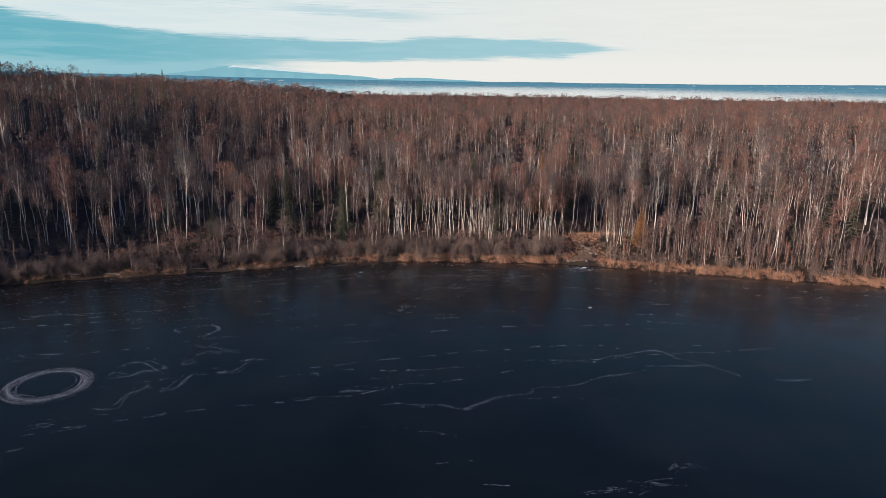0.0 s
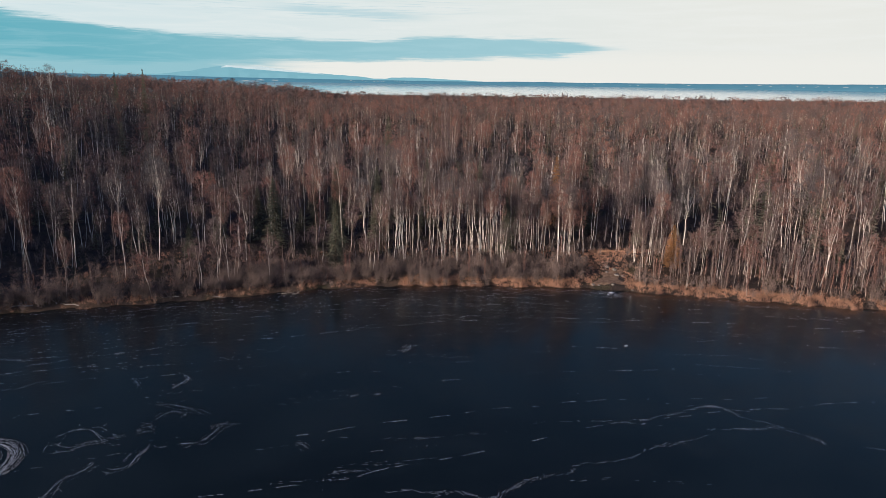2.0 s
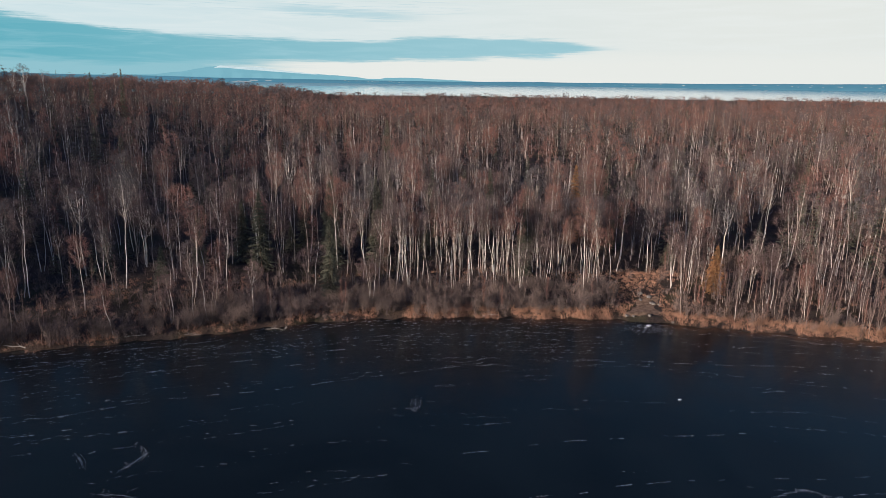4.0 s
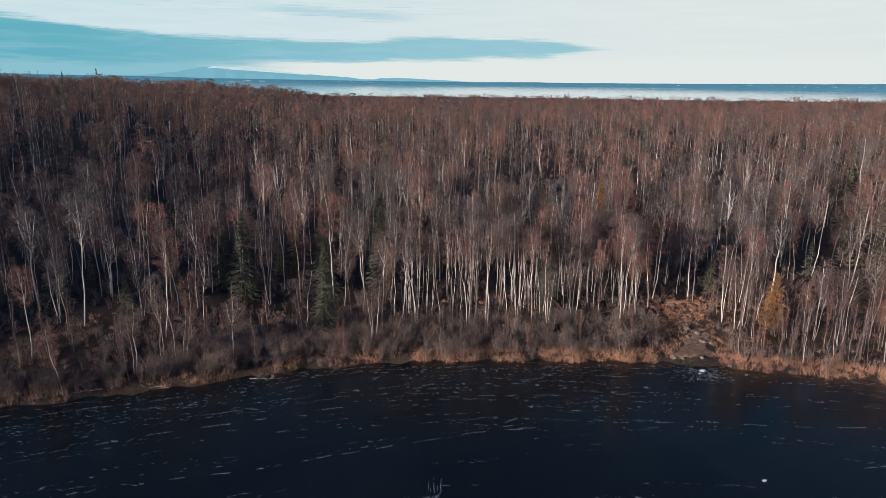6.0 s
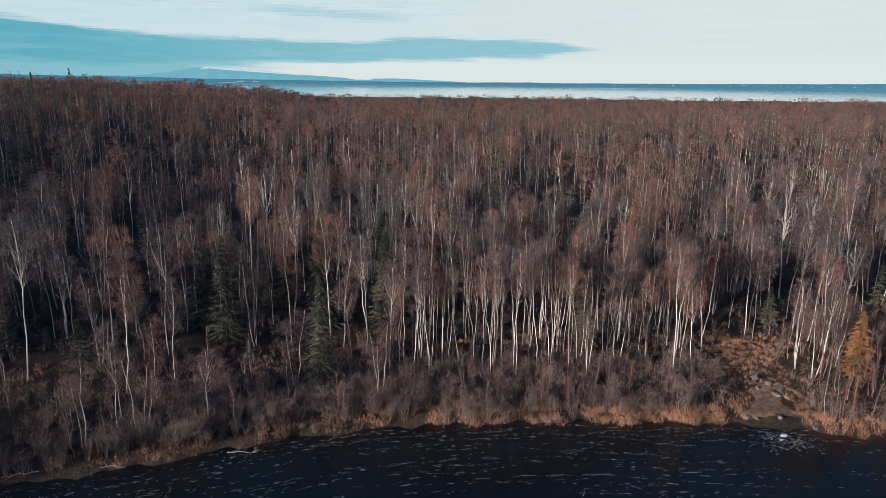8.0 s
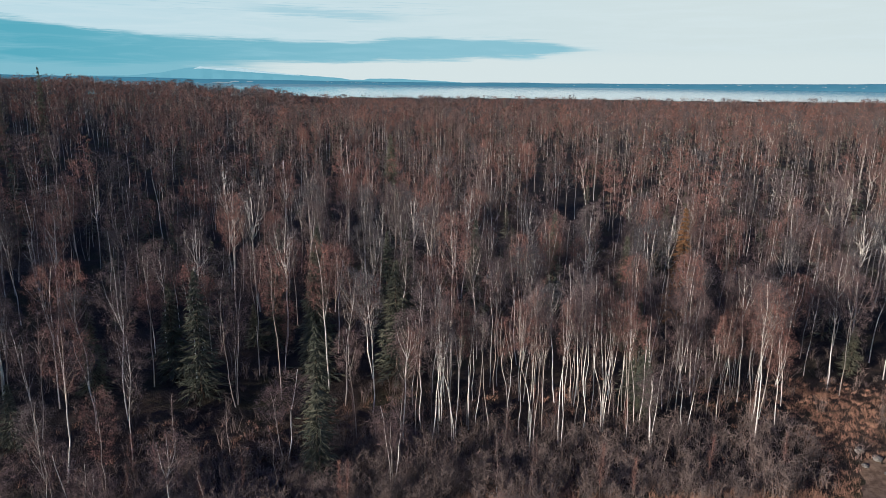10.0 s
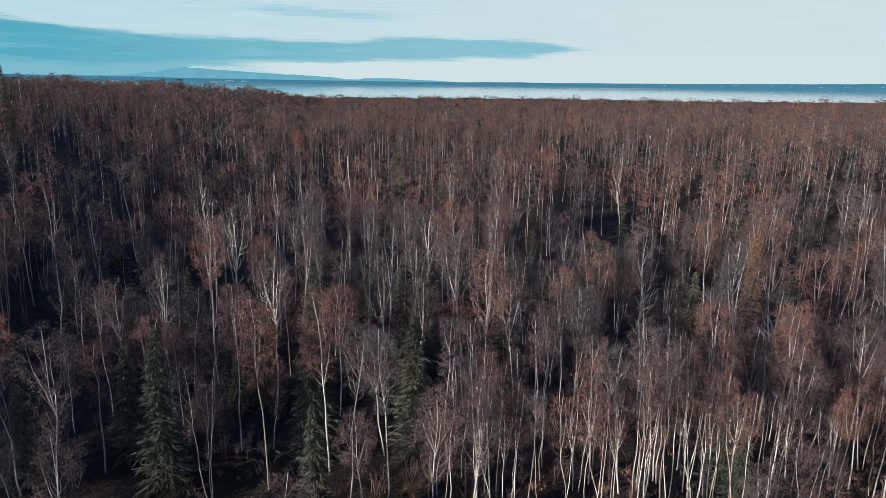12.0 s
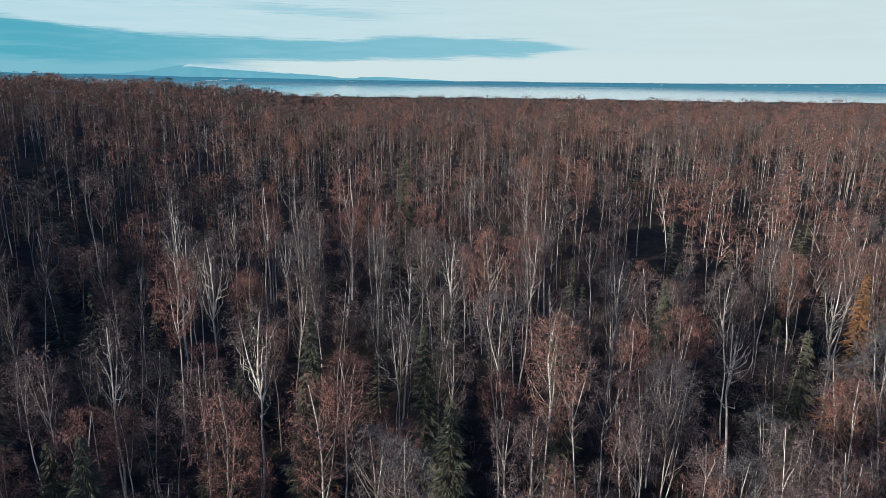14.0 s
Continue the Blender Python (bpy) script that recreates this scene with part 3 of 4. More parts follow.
MIDDLE = [birch(40 + k, h, 0.062, 1.08 * c, 0.56, 4, 36, 0.135, 1, 3, 1.3, 2, each=12, leaders=1, twig=1.1) for k, (h, c) in enumerate(((15, 2.0), (16.5, 2.2), (13.5, 1.7), (14.5, 2.0), (17, 2.0), (15.5, 2.5)))]
FAR = [far_birch(60 + k, h, 1.08 * c, 92, 0.30) for k, (h, c) in enumerate(((15, 2.1), (16.5, 2.4), (13.5, 1.9), (14.5, 2.3), (17.5, 2.2)))]
FARTHEST = [far_birch(86 + k, h, c, 60, 0.50, 0.19) for k, (h, c) in enumerate(((15, 2.8), (14, 3.0), (16, 2.7)))]
SPRUCES = [spruce(71, 12.5, 2.4, 22, 10, 22), spruce(72, 9.0, 2.1, 17, 10, 22), spruce(73, 14.0, 2.3, 24, 10, 20), spruce(74, 6.5, 1.7, 14, 9, 18), spruce(75, 9.0, 2.7, 19, 11, 24)]
NEXT_SPRUCES = [spruce(71, 12.5, 2.4, 17, 7, 7), spruce(72, 9.0, 2.1, 13, 7, 7), spruce(73, 14.0, 2.3, 19, 7, 7), spruce(74, 6.5, 1.4, 11, 6, 7)]
FAR_SPRUCES = [spruce(81, 13.0, 1.9, 10, 5, 3), spruce(82, 10.0, 1.7, 8, 5, 3), spruce(83, 16.0, 1.9, 11, 5, 3)]
SHADE = [far_birch(66 + k, h, 2.2, 30, 0.7) for k, h in enumerate((15, 16.5, 14))]
BUSHES = [bush(90 + k, h, s, 18, 210, 0.026) for k, (h, s) in enumerate(((2.6, 1.1), (1.8, 1.0), (3.2, 0.9), (1.3, 0.8)))]
SCRUB = [bush(100 + k, h, s, 9, 46, 0.056) for k, (h, s) in enumerate(((2.2, 1.0), (1.6, 1.1), (2.8, 0.9), (1.1, 0.9)))]
TUFTS = [tuft(95 + k, h, s, 26, 0.05) for k, (h, s) in enumerate(((0.9, 0.35), (0.7, 0.45), (1.15, 0.3)))]

# trees that stand out: x, y, top above the lake
LANDMARK_BIRCHES = [(47.0, 166.5, 20), (-5.6, 181.5, 21.5), (-62.3, 142.4, 18), (-54.3, 147.6, 15), (-38.9, 163.4, 19), (-28.8, 163.5, 19.5),
                    (48.7, 152.9, 16), (-57, 163, 20), (-35.1, 177.5, 22), (24, 175, 18), (-2.6, 175.3, 18), (4.4, 182, 18.5), (75.6, 196.7, 21), (-102.2, 193.2, 31),
                    (-13, 183, 20.5), (10.3, 166.2, 17), (-41, 185, 24.5), (-155, 291, 40), (-159, 290, 38), (-150, 295, 37.5), (55, 175, 18.5), (20, 159.6, 17), (-17.9, 173.5, 20), (70.8, 190.2, 20.5)]
SHORE_BIRCHES = [(-54.1, 134.3, 14), (-41.9, 125.2, 10), (-55.7, 128.1, 14.5), (-36.7, 126.4, 10), (-31, 129.3, 10), (-14.3, 134.6, 10.5), (-10.9, 141.3, 15),
                 (34.2, 148.9, 17), (13.9, 141.3, 11.5), (48.3, 133.7, 13), (64.3, 129.3, 13), (-48.3, 120.6, 9), (4.2, 147, 17.5), (6.2, 150, 15.5), (2.6, 148.0, 16.5),
                 (27.5, 156.5, 17), (-31, 148.2, 15.5), (-57, 137.5, 17), (2.4, 163.5, 16), (-17.1, 154.7, 16), (-22.2, 209, 21)]
# further birches that can be told apart: x, y, top, kind
STANDING_BIRCHES = [(-22.1, 162.2, 17.2, 2), (-2.2, 161.4, 15, 9), (-10.6, 160, 16.3, 8), (-27, 169.2, 21.3, 6), (-42.1, 159.4, 17.8, 9), (2.2, 224, 25, 2), (9.7, 216.6, 25, 8),
                    (-52.2, 145, 15, 0), (-42.4, 141.4, 12.5, 1), (41.4, 145.8, 16, 8), (32.1, 161, 18.5, 6), (36.5, 155.2, 17.5, 0), (31.9, 164.5, 16, 9), (68.9, 152.2, 17, 2), (56.5, 180, 19, 6),
                    (-45.6, 147.4, 16, 6), (-40.5, 150.9, 15.5, 8), (10, 139.4, 10.5, 5), (20.5, 158, 15.5, 1), (-24, 138, 10.5, 4)]
LANDMARK_SPRUCES = [(41.2, 138.2, 10), (25.0, 173.2, 18.5), (-24.4, 163.6, 17.8), (-21.8, 143.0, 12.8), (10.4, 144, 10.2), (-35, 149.8, 16), (-17.6, 222, 24.5), (-102.2, 251.8, 37.4), (-109, 246, 36.3), (-20.8, 136, 10),
                    (-23.5, 154.4, 17), (-15.9, 165, 16.8), (7.4, 176, 17.2), (30.9, 195.8, 15), (-39.5, 154.6, 13.2)]

spots = {"near": [], "middle": [], "far": [], "rise": []}
rng = np.random.default_rng(3)
taken = np.array([p[:2] for p in LANDMARK_BIRCHES + SHORE_BIRCHES + STANDING_BIRCHES + LANDMARK_SPRUCES])


def free(x, y, gap):
    side, ahead = np.abs(taken[:, 0] - x), taken[:, 1] - y
    return np.min(np.hypot(side, ahead)) > gap and not np.any((side < 1.5) & (ahead > 0) & (ahead < 6.0))


for x, y in sown(rng, -150, 150, 108, 212, 4.6):
    if in_view(x, y) and not clearing(x, y) and y > shore_y(x) + 1.5 and free(x, y, 1.6):
        spots["near"].append((x, y))
# a close grove of slim stems behind the bank
for x, y in sown(rng, -12, 10, 140.5, 152, 2.3):
    spots["near"].append((x, y))
# slim stems behind the landing
for x, y in sown(rng, 12, 27, 144.5, 158, 3.4):
    if not clearing(x, y):
        spots["near"].append((x, y))
for x, y in sown(rng, -240, 240, 212, 335, 4.8, 0.09):
    if in_view(x, y):
        spots["middle"].append((x, y))
for x, y in sown(rng, -420, 420, 335, 470, 5.2, 0.12):
    if in_view(x, y):
        spots["far"].append((x, y))
for x, y in sown(rng, -420, 420, 470, 580, 4.4):
    if in_view(x, y):
        spots["far"].append((x, y))
# trees outside the view on the left rise, added to shade the shore
for x, y in sown(rng, -330, -90, -40, 335, 8.0):
    if not in_view(x, y) and y > shore_y(x) + 16:
        spots["rise"].append((x, y))


def birch_thing(shape, label, twig, bark=None):
    tree = tagged(new("birch_tree"), label, "tree", "birches by the lake")
    verts, faces = joined(shape[:2])
    slots = np.repeat([0, 1], [len(shape[0][1]), len(shape[1][1])])
    trunk = new("trunk", mesh_of("trunk", verts, faces, [bark or BARK, bark or LIMB], slots, True))
    trunk.parent = tree
    tagged(trunk, "white birch trunk with dark bands and pale limbs")
    part_of("crown", *shape[2], twig, tree, "haze of bare twigs")
    return tree


def spruce_thing(shape, label, needles=None):
    tree = tagged(new("spruce_tree"), label, "tree", "spruces among the birches")
    part_of("trunk", *shape[0], SPRUCE_BARK, tree, "", True)
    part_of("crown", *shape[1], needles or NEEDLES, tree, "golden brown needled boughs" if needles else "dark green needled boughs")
    return tree


def lot(name, pieces, mats, label, category, browned=0.3, smooth=False):
    """Many alike plants that nobody could count, in one mesh with a material for each of their kinds of pieces."""
    verts, faces, slots, at = [], [], [], 0
    for group in pieces:
        pale = int(rng.random() < browned)
        twig = 2 + int(rng.choice(3, p=(0.38, 0.40, 0.22)))
        for slot, (v, f) in enumerate(group):
            slot = twig if slot == 2 else (pale if slot == 0 and len(mats) > 2 else slot)
            if len(v):
                verts.append(v)
                faces.append(f + at)
                slots.append(np.full(len(f), slot))
                at += len(v)
    ob = new(name, mesh_of(name, np.concatenate(verts), np.concatenate(faces), mats, np.concatenate(slots), smooth))
    return tagged(ob, label, category, kind="stuff")


def standing(x, y, turn, size, tall=1.0):
    return pose(x, y, float(land_z(x, y)), 0, 0, math.degrees(turn)) @ Matrix.Diagonal((size, size, size * tall, 1))


def set_down(tree, m):
    """A copy of a tree at a pose, with its size."""
    made = copy_thing(tree, m)
    made.matrix_basis = m
    return made


LOOKS = ["slender white-barked birch with bare brown crown", "bare grey-twigged birch with a thin white trunk", "tall bare birch with a wide rusty crown", "small slim bare birch with rusty twigs",
         "twin-stemmed bare birch with white trunks", "clump of three thin white birch stems", "tall straight white birch, bare at the foot", "young bare birch with brownish twigs",
         "bare birch with a high narrow crown", "bare birch with pale limbs and rusty twigs"]
TONES = (TWIG, GREY_TWIG, RUST_TWIG, TWIG, TWIG, TWIG, GREY_TWIG, RUST_TWIG, RUST_TWIG, TWIG)
models = [birch_thing(shape, text, tone) for shape, text, tone in zip(NEAR, LOOKS, TONES)]
slim_models = [birch_thing(shape, 'slim white birch stem with a small high crown', tone) for shape, tone in zip(SLIM, (TWIG, RUST_TWIG, TWIG, RUST_TWIG))]
stout_models = [birch_thing(shape, text, GREY_TWIG, WHITE_BARK) for shape, text in zip(STOUT, ("old birch with stout forked white limbs", "broad old birch with spreading pale limbs", "tall dead-topped birch with thick white fork"))]
spruce_models = [spruce_thing(shape, text) for shape, text in zip(SPRUCES, ("dark green spruce among bare birches", "bushy green spruce with drooping boughs", "tall slim spruce above the birches", "small young green spruce"))]
used = set()


def plant(model, x, y, size=1.0, tall=1.0):
    """The model itself the first time, then copies of it."""
    m = standing(x, y, rng.uniform(0, 6.28), size, tall)
    if model.name in used:
        return set_down(model, m)
    used.add(model.name)
    model.matrix_basis = m
    return model


for k, (x, y, top) in enumerate(LANDMARK_BIRCHES):
    h = (16.8, 15.5, 17.5)[k % 3]
    plant(stout_models[k % 3], x, y, 1.0, (top - float(land_z(x, y))) / h)
HEIGHTS = (15.5, 14.2, 16.5, 13.0, 15.0, 14.0, 17.0, 12.0, 15.8, 14.6)
for k, (x, y, top) in enumerate(SHORE_BIRCHES):
    j = (1, 4, 8, 5, 3, 5, 6, 9, 4, 5, 2, 7, 4, 8, 6, 1, 5, 0, 9, 2, 2)[k]
    plant(models[j], x, y, 0.95, (top - float(land_z(x, y))) / HEIGHTS[j])
for x, y, top, j in STANDING_BIRCHES:
    plant(models[j], x, y, 0.98, (top - float(land_z(x, y))) / HEIGHTS[j])
for k, (x, y, top) in enumerate(LANDMARK_SPRUCES):
    j = (4, 2, 2, 0, 1, 0, 2, 2, 2, 1, 0, 2, 2, 1, 1)[k]
    size = (top - float(land_z(x, y))) / (12.5, 9.0, 14.0, 6.5, 9.0)[j]
    slim = 0.5 if top > 36 else 1.0
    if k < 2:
        spruce_tree = spruce_thing(SPRUCES[j], "spruce with orange sunlight put into its needle colour", SUNLIT_NEEDLES)
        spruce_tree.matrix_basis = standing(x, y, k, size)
    else:
        plant(spruce_models[j], x, y, size * slim, 1.0 / slim)

things, stuff, spruce_stuff = 0, [], []
for x, y in sorted(spots["near"], key=lambda p: math.hypot(p[0] + 12, p[1] - 128)):
    d, z = y - float(shore_y(x)), float(land_z(x, y))
    if rng.random() < (0.0 if (-13 < x < 11 and 139 < y < 153) or (12 < x < 62 and d < 24) else (0.12 if d < 24 else 0.21)):
        j, size = int(rng.integers(0, 4)), rng.uniform(0.7, 1.15)
        if d < 45 and abs(x + 8) < 48:
            plant(spruce_models[j], x, y, size)
        else:
            spruce_stuff.append([placed(p, x, y, z, rng.uniform(0, 6.28), size) for p in NEXT_SPRUCES[j]])
        continue
    grove = -13 < x < 11 and 139 < y < 153
    j, size = int(rng.choice((1, 3, 8, 7, 1, 0)) if grove else rng.integers(0, 10)), rng.triangular(0.6, 0.95, 1.25) * ((0.48 + 0.52 * min(1, d / 22)) if x > 33 else (0.62 + 0.38 * min(1, d / 16)))
    if things < 276:
        things += 1
        plant(slim_models[things % 4] if grove else models[j], x, y, rng.uniform(0.82, 1.02) if grove else size, rng.uniform(0.95, 1.1))
    else:
        shape = STOUT[int(rng.integers(0, 3))] if rng.random() < 0.07 else NEXT[j]
        stuff.append([placed(p, x, y, z, rng.uniform(0, 6.28), size, rng.uniform(0.95, 1.1)) for p in shape])
lot("birch_wood", stuff, [BARK, LIMB, TWIG, RUST_TWIG, GREY_TWIG], "dense wood of bare white-stemmed birches", "woods")

stuff = []
for x, y in spots["middle"]:
    z, turn, size = float(land_z(x, y)), rng.uniform(0, 6.28), rng.triangular(0.55, 0.95, 1.12)
    if rng.random() < 0.15 + 0.35 * max(0.0, noise.noise((0.03 * x, 0.03 * y, 9.0))):
        spruce_stuff.append([placed(p, x, y, z, turn, size) for p in FAR_SPRUCES[int(rng.integers(0, 3))]])
    else:
        stuff.append([placed(p, x, y, z, turn, size, rng.uniform(0.92, 1.1)) for p in MIDDLE[int(rng.integers(0, 6))]])
lot("birch_wood", stuff, [BARK, LIMB, TWIG_HAZE, RUST_HAZE, GREY_HAZE], "bare russet birch wood on a gentle rise", "woods", 0.6)
stuff = []
for x, y in spots["far"]:
    z, turn, size = float(land_z(x, y)), rng.uniform(0, 6.28), rng.triangular(0.70, 0.92, 1.04 if y < 470 else 1.18)
    if rng.random() < 0.08 + 0.30 * max(0.0, noise.noise((0.03 * x, 0.03 * y, 9.0))):
        spruce_stuff.append([placed(p, x, y, z, turn, size) for p in FAR_SPRUCES[int(rng.integers(0, 3))]])
    else:
        stuff.append([placed(p, x, y, z, turn, size, rng.uniform(0.92, 1.04)) for p in (FAR[int(rng.integers(0, 5))] if y < 470 else FARTHEST[int(rng.integers(0, 3))])])
# the unseen trees that only cast shade join this lot
for x, y in spots["rise"]:
    stuff.append([placed(p, x, y, float(land_z(x, y)), rng.uniform(0, 6.28), rng.triangular(0.66, 0.92, 1.15)) for p in SHADE[int(rng.integers(0, 3))]])
lot("far_woods", stuff, [BARK, LIMB, TWIG_HAZE, RUST_HAZE, GREY_HAZE], "far russet woods reaching to the sea", "woods", 0.9)
lot("spruce_wood", spruce_stuff, [SPRUCE_BARK, NEEDLES], "scattered dark spruces between the birches", "woods")


# ---- undergrowth ----
def near_path(x, y):
    """The worn landing of bare earth between the boulders and the ice."""
    return abs(x - 27.6 - 0.45 * (y - 131)) < 3.0 - 0.22 * (y - 131) and y < 137


def build_undergrowth():
    tufts, bushes, scrub = [], [], []
    # tall dry grass along the bank
    for _ in range(2600):
        x = rng.uniform(-85, 92)
        d = abs(rng.normal(0, 1.5)) + 0.15
        thick = 0.14 if x < -32 else (0.4 if x < -12 else 1.0)
        if 0.5 + 0.5 * math.sin(x * 0.55 + 1.3) * math.sin(x * 0.17) < (0.32 if x < 0 else 0.18) or rng.random() > thick:
            continue
        y = float(shore_y(x)) + d
        if near_path(x, y):
            continue
        tufts.append([placed(TUFTS[int(rng.integers(0, 3))], x, y, float(land_z(x, y)), rng.uniform(0, 6.28), rng.uniform(0.5, 1.0))])
    # grass on the open slope behind the landing
    for _ in range(2700):
        x, d = rng.uniform(8, 90) if rng.random() < 0.6 else rng.uniform(18, 38), rng.uniform(1, 27)
        y = float(shore_y(x)) + d
        if near_path(x, y) or (not open_slope(x, y) and rng.random() > 0.30):
            continue
        tufts.append([placed(TUFTS[int(rng.integers(0, 3))], x, y, float(land_z(x, y)), rng.uniform(0, 6.28), rng.uniform(0.3, 0.7))])
    for _ in range(700):
        x, d = rng.uniform(-85, 8), rng.uniform(2, 22)
        y = float(shore_y(x)) + d
        tufts.append([placed(TUFTS[int(rng.integers(0, 3))], x, y, float(land_z(x, y)), rng.uniform(0, 6.28), rng.uniform(0.45, 0.9))])
    lot("dry_grass", tufts, [GRASS], "tall dry orange grass along the lake bank", "grass")
    # leafless scrub under the trees
    for k in range(2900):
        x, d = (rng.uniform(-95, 95), rng.uniform(2, 45)) if k % 2 else (rng.uniform(-40, 26), rng.uniform(1.5, 12))
        y = float(shore_y(x)) + d
        if near_path(x, y) or (open_slope(x, y) and rng.random() < 0.8):
            continue
        scrub.append([placed(SCRUB[int(rng.integers(0, 4))], x, y, float(land_z(x, y)), rng.uniform(0, 6.28), rng.uniform(0.5, 1.0))])
    lot("scrub", scrub, [BRUSH], "low leafless grey-brown scrub under the birches", "bushes")


def build_bushes():
    """Alder bushes that can be told apart along the bank."""
    looks = ("leafless grey-brown alder bush on the bank", "low bare bush among dry grass", "tall thin-stemmed bare bush by the ice", "small twiggy brown bush")
    kinds = []
    for k in range(4):
        thing = tagged(new("alder_bush"), looks[k], "bush", "bushes along the bank")
        part_of("foliage", *BUSHES[k], BRUSH, thing)
        kinds.append(thing)
    count = 0
    while count < 330:
        x = rng.uniform(-80, 88) if rng.random() < 0.65 else rng.uniform(-80, -2)
        d = rng.uniform(0.25, 4.5) if rng.random() < 0.7 else rng.uniform(4, 14)
        y = float(shore_y(x)) + d
        if near_path(x, y) or (open_slope(x, y) and rng.random() < 0.85) or (x > 36 and rng.random() < 0.55):
            continue
        j = int(rng.choice([0, 1, 2, 3], p=[0.4, 0.2, 0.3, 0.1]))
        plant(kinds[j], x, y, rng.uniform(0.7, 1.15))
        count += 1


def sapling(seed, height):
    """A thin young birch: a switch-like stem with upright twigs."""
    r = np.random.default_rng(seed)
    t = np.linspace(0, 1, 5)
    line = np.stack([np.cumsum(r.normal(0, 0.02, 5)) * height, np.cumsum(r.normal(0, 0.02, 5)) * height, t * height - 0.1], -1)
    n = 240
    q = r.uniform(0.25, 1.0, n)
    p = np.stack([np.interp(q, t, line[:, k]) for k in range(3)], -1)
    e = p + np.stack([r.normal(0, 0.33, n), r.normal(0, 0.33, n), r.uniform(0.1, 1.0, n)], -1) * (1.15 - 0.6 * q)[:, None]
    return tube(line, 0.034 * (1 - 0.85 * t), 4), blades(p, e, 0.028, r)


def build_saplings():
    kinds = []
    for k, h in enumerate((6.0, 7.5, 4.8)):
        thing = tagged(new("birch_sapling"), ("young birch with a thin white stem", "tall switch-like young birch", "short rusty young birch")[k], "tree", "saplings on the bank")
        stem, sprays = sapling(140 + k, h)
        part_of("trunk", *stem, LIMB, thing, "thin pale stem", True)
        part_of("crown", *sprays, (TWIG, TWIG, RUST_TWIG)[k], thing)
        kinds.append(thing)
    count = 0
    while count < 280:
        x = rng.uniform(-78, 86) if rng.random() < 0.6 else rng.uniform(34, 86)
        d = rng.uniform(1.0, 13) if x < 34 else rng.uniform(0.8, 17)
        y = float(shore_y(x)) + d
        if near_path(x, y) or (open_slope(x, y) or (rng.random() < 0.6 and x < 30)):
            continue
        plant(kinds[int(rng.integers(0, 3))], x, y, rng.uniform(0.7, 1.15))
        count += 1


build_undergrowth()
build_bushes()
build_saplings()


# ---- the landing: earth, boulders, driftwood ----
def rock_shape(seed, size, flat):
    r = np.random.default_rng(seed)
    bm = bmesh.new()
    bmesh.ops.create_icosphere(bm, subdivisions=2, radius=size)
    shift = r.uniform(0, 50, 3)
    for v in bm.verts:
        q = v.co.normalized()
        lump = noise.noise(Vector(q * 1.3) + Vector(shift)) * 0.38 + noise.noise(Vector(q * 3.1) + Vector(shift)) * 0.14
        v.co = q * size * (1 + lump)
        v.co.z *= flat
        v.co.z = max(v.co.z, -0.3 * size)
    me = bpy.data.meshes.new("boulder")
    bm.to_mesh(me)
    bm.free()
    me.materials.append(STONE)
    return me


def build_landing():
    xs, ys = np.linspace(0, 1, 15), np.linspace(0, 1, 18)
    gx, gy = np.meshgrid(xs, ys)
    half = 3.1 - 1.5 * gy + 0.35 * np.sin(gy * 9 + 1)
    y = 130.9 + 6.6 * gy
    x = 27.6 + 0.45 * (y - 131) + (gx - 0.5) * 2 * half + 0.2 * np.sin(y * 3)
    verts, faces = grid(xs, ys, lambda a, b: 0 * a)
    edge = np.minimum(np.minimum(gx, 1 - gx) * 6, np.minimum(gy, 1 - gy) * 8).clip(0, 1)
    verts = np.stack([x, y, land_z(x, y) - 0.06 + 0.12 * edge], -1).reshape(-1, 3)
    ob = part_of("bare_earth_path", verts, faces, EARTH, smooth=True)
    tagged(ob, "trodden bare brown earth leading down to the ice", "path", kind="structure")
    rows = [(29.3, 138.0, 0.55), (30.4, 137.0, 0.6), (28.8, 136.2, 0.42), (30.4, 135.0, 0.7), (31.3, 134.4, 0.4), (25.2, 131.0, 0.4), (26.2, 130.8, 0.32), (27.3, 130.7, 0.28),
            (28.6, 130.5, 0.36), (30.4, 129.7, 0.3), (31.8, 129.3, 0.34), (33.6, 128.8, 0.3), (24.1, 131.1, 0.26), (13.4, 131.4, 0.3)]
    rows = [(x, y, 0.78 * size) for x, y, size in rows]
    for k, (x, y, size) in enumerate(rows):
        ob = new("boulder", rock_shape(200 + k, size, 0.72 if k != 3 else 0.42))
        ob.location = (x, y, float(land_z(x, y)) + 0.10 * size)
        tagged(ob, "rounded pale grey boulder on the bank" if size > 0.31 else "small grey stone at the ice edge", "rock", "stones at the landing")


def deadwood(seed, length, girth, forks):
    r = np.random.default_rng(seed)
    t = np.linspace(0, 1, 7)
    line = np.stack([t * length, np.cumsum(r.normal(0, 0.05, 7)) * length, 0.10 + 0.10 * np.abs(np.sin(t * 3)) * length * 0.4], -1)
    pieces = [tube(line, girth * (1 - 0.8 * t), 5)]
    for _ in range(forks):
        at = line[int(r.integers(1, 6))]
        way = np.array([r.uniform(0.2, 0.9), r.normal(0, 0.7), r.uniform(0.1, 0.8)]) * length * r.uniform(0.2, 0.45)
        pieces.append(tube(np.stack([at, at + way * 0.5 + r.normal(0, 0.05, 3), at + way]), [girth * 0.5, girth * 0.3, girth * 0.06], 4))
    return joined(pieces)


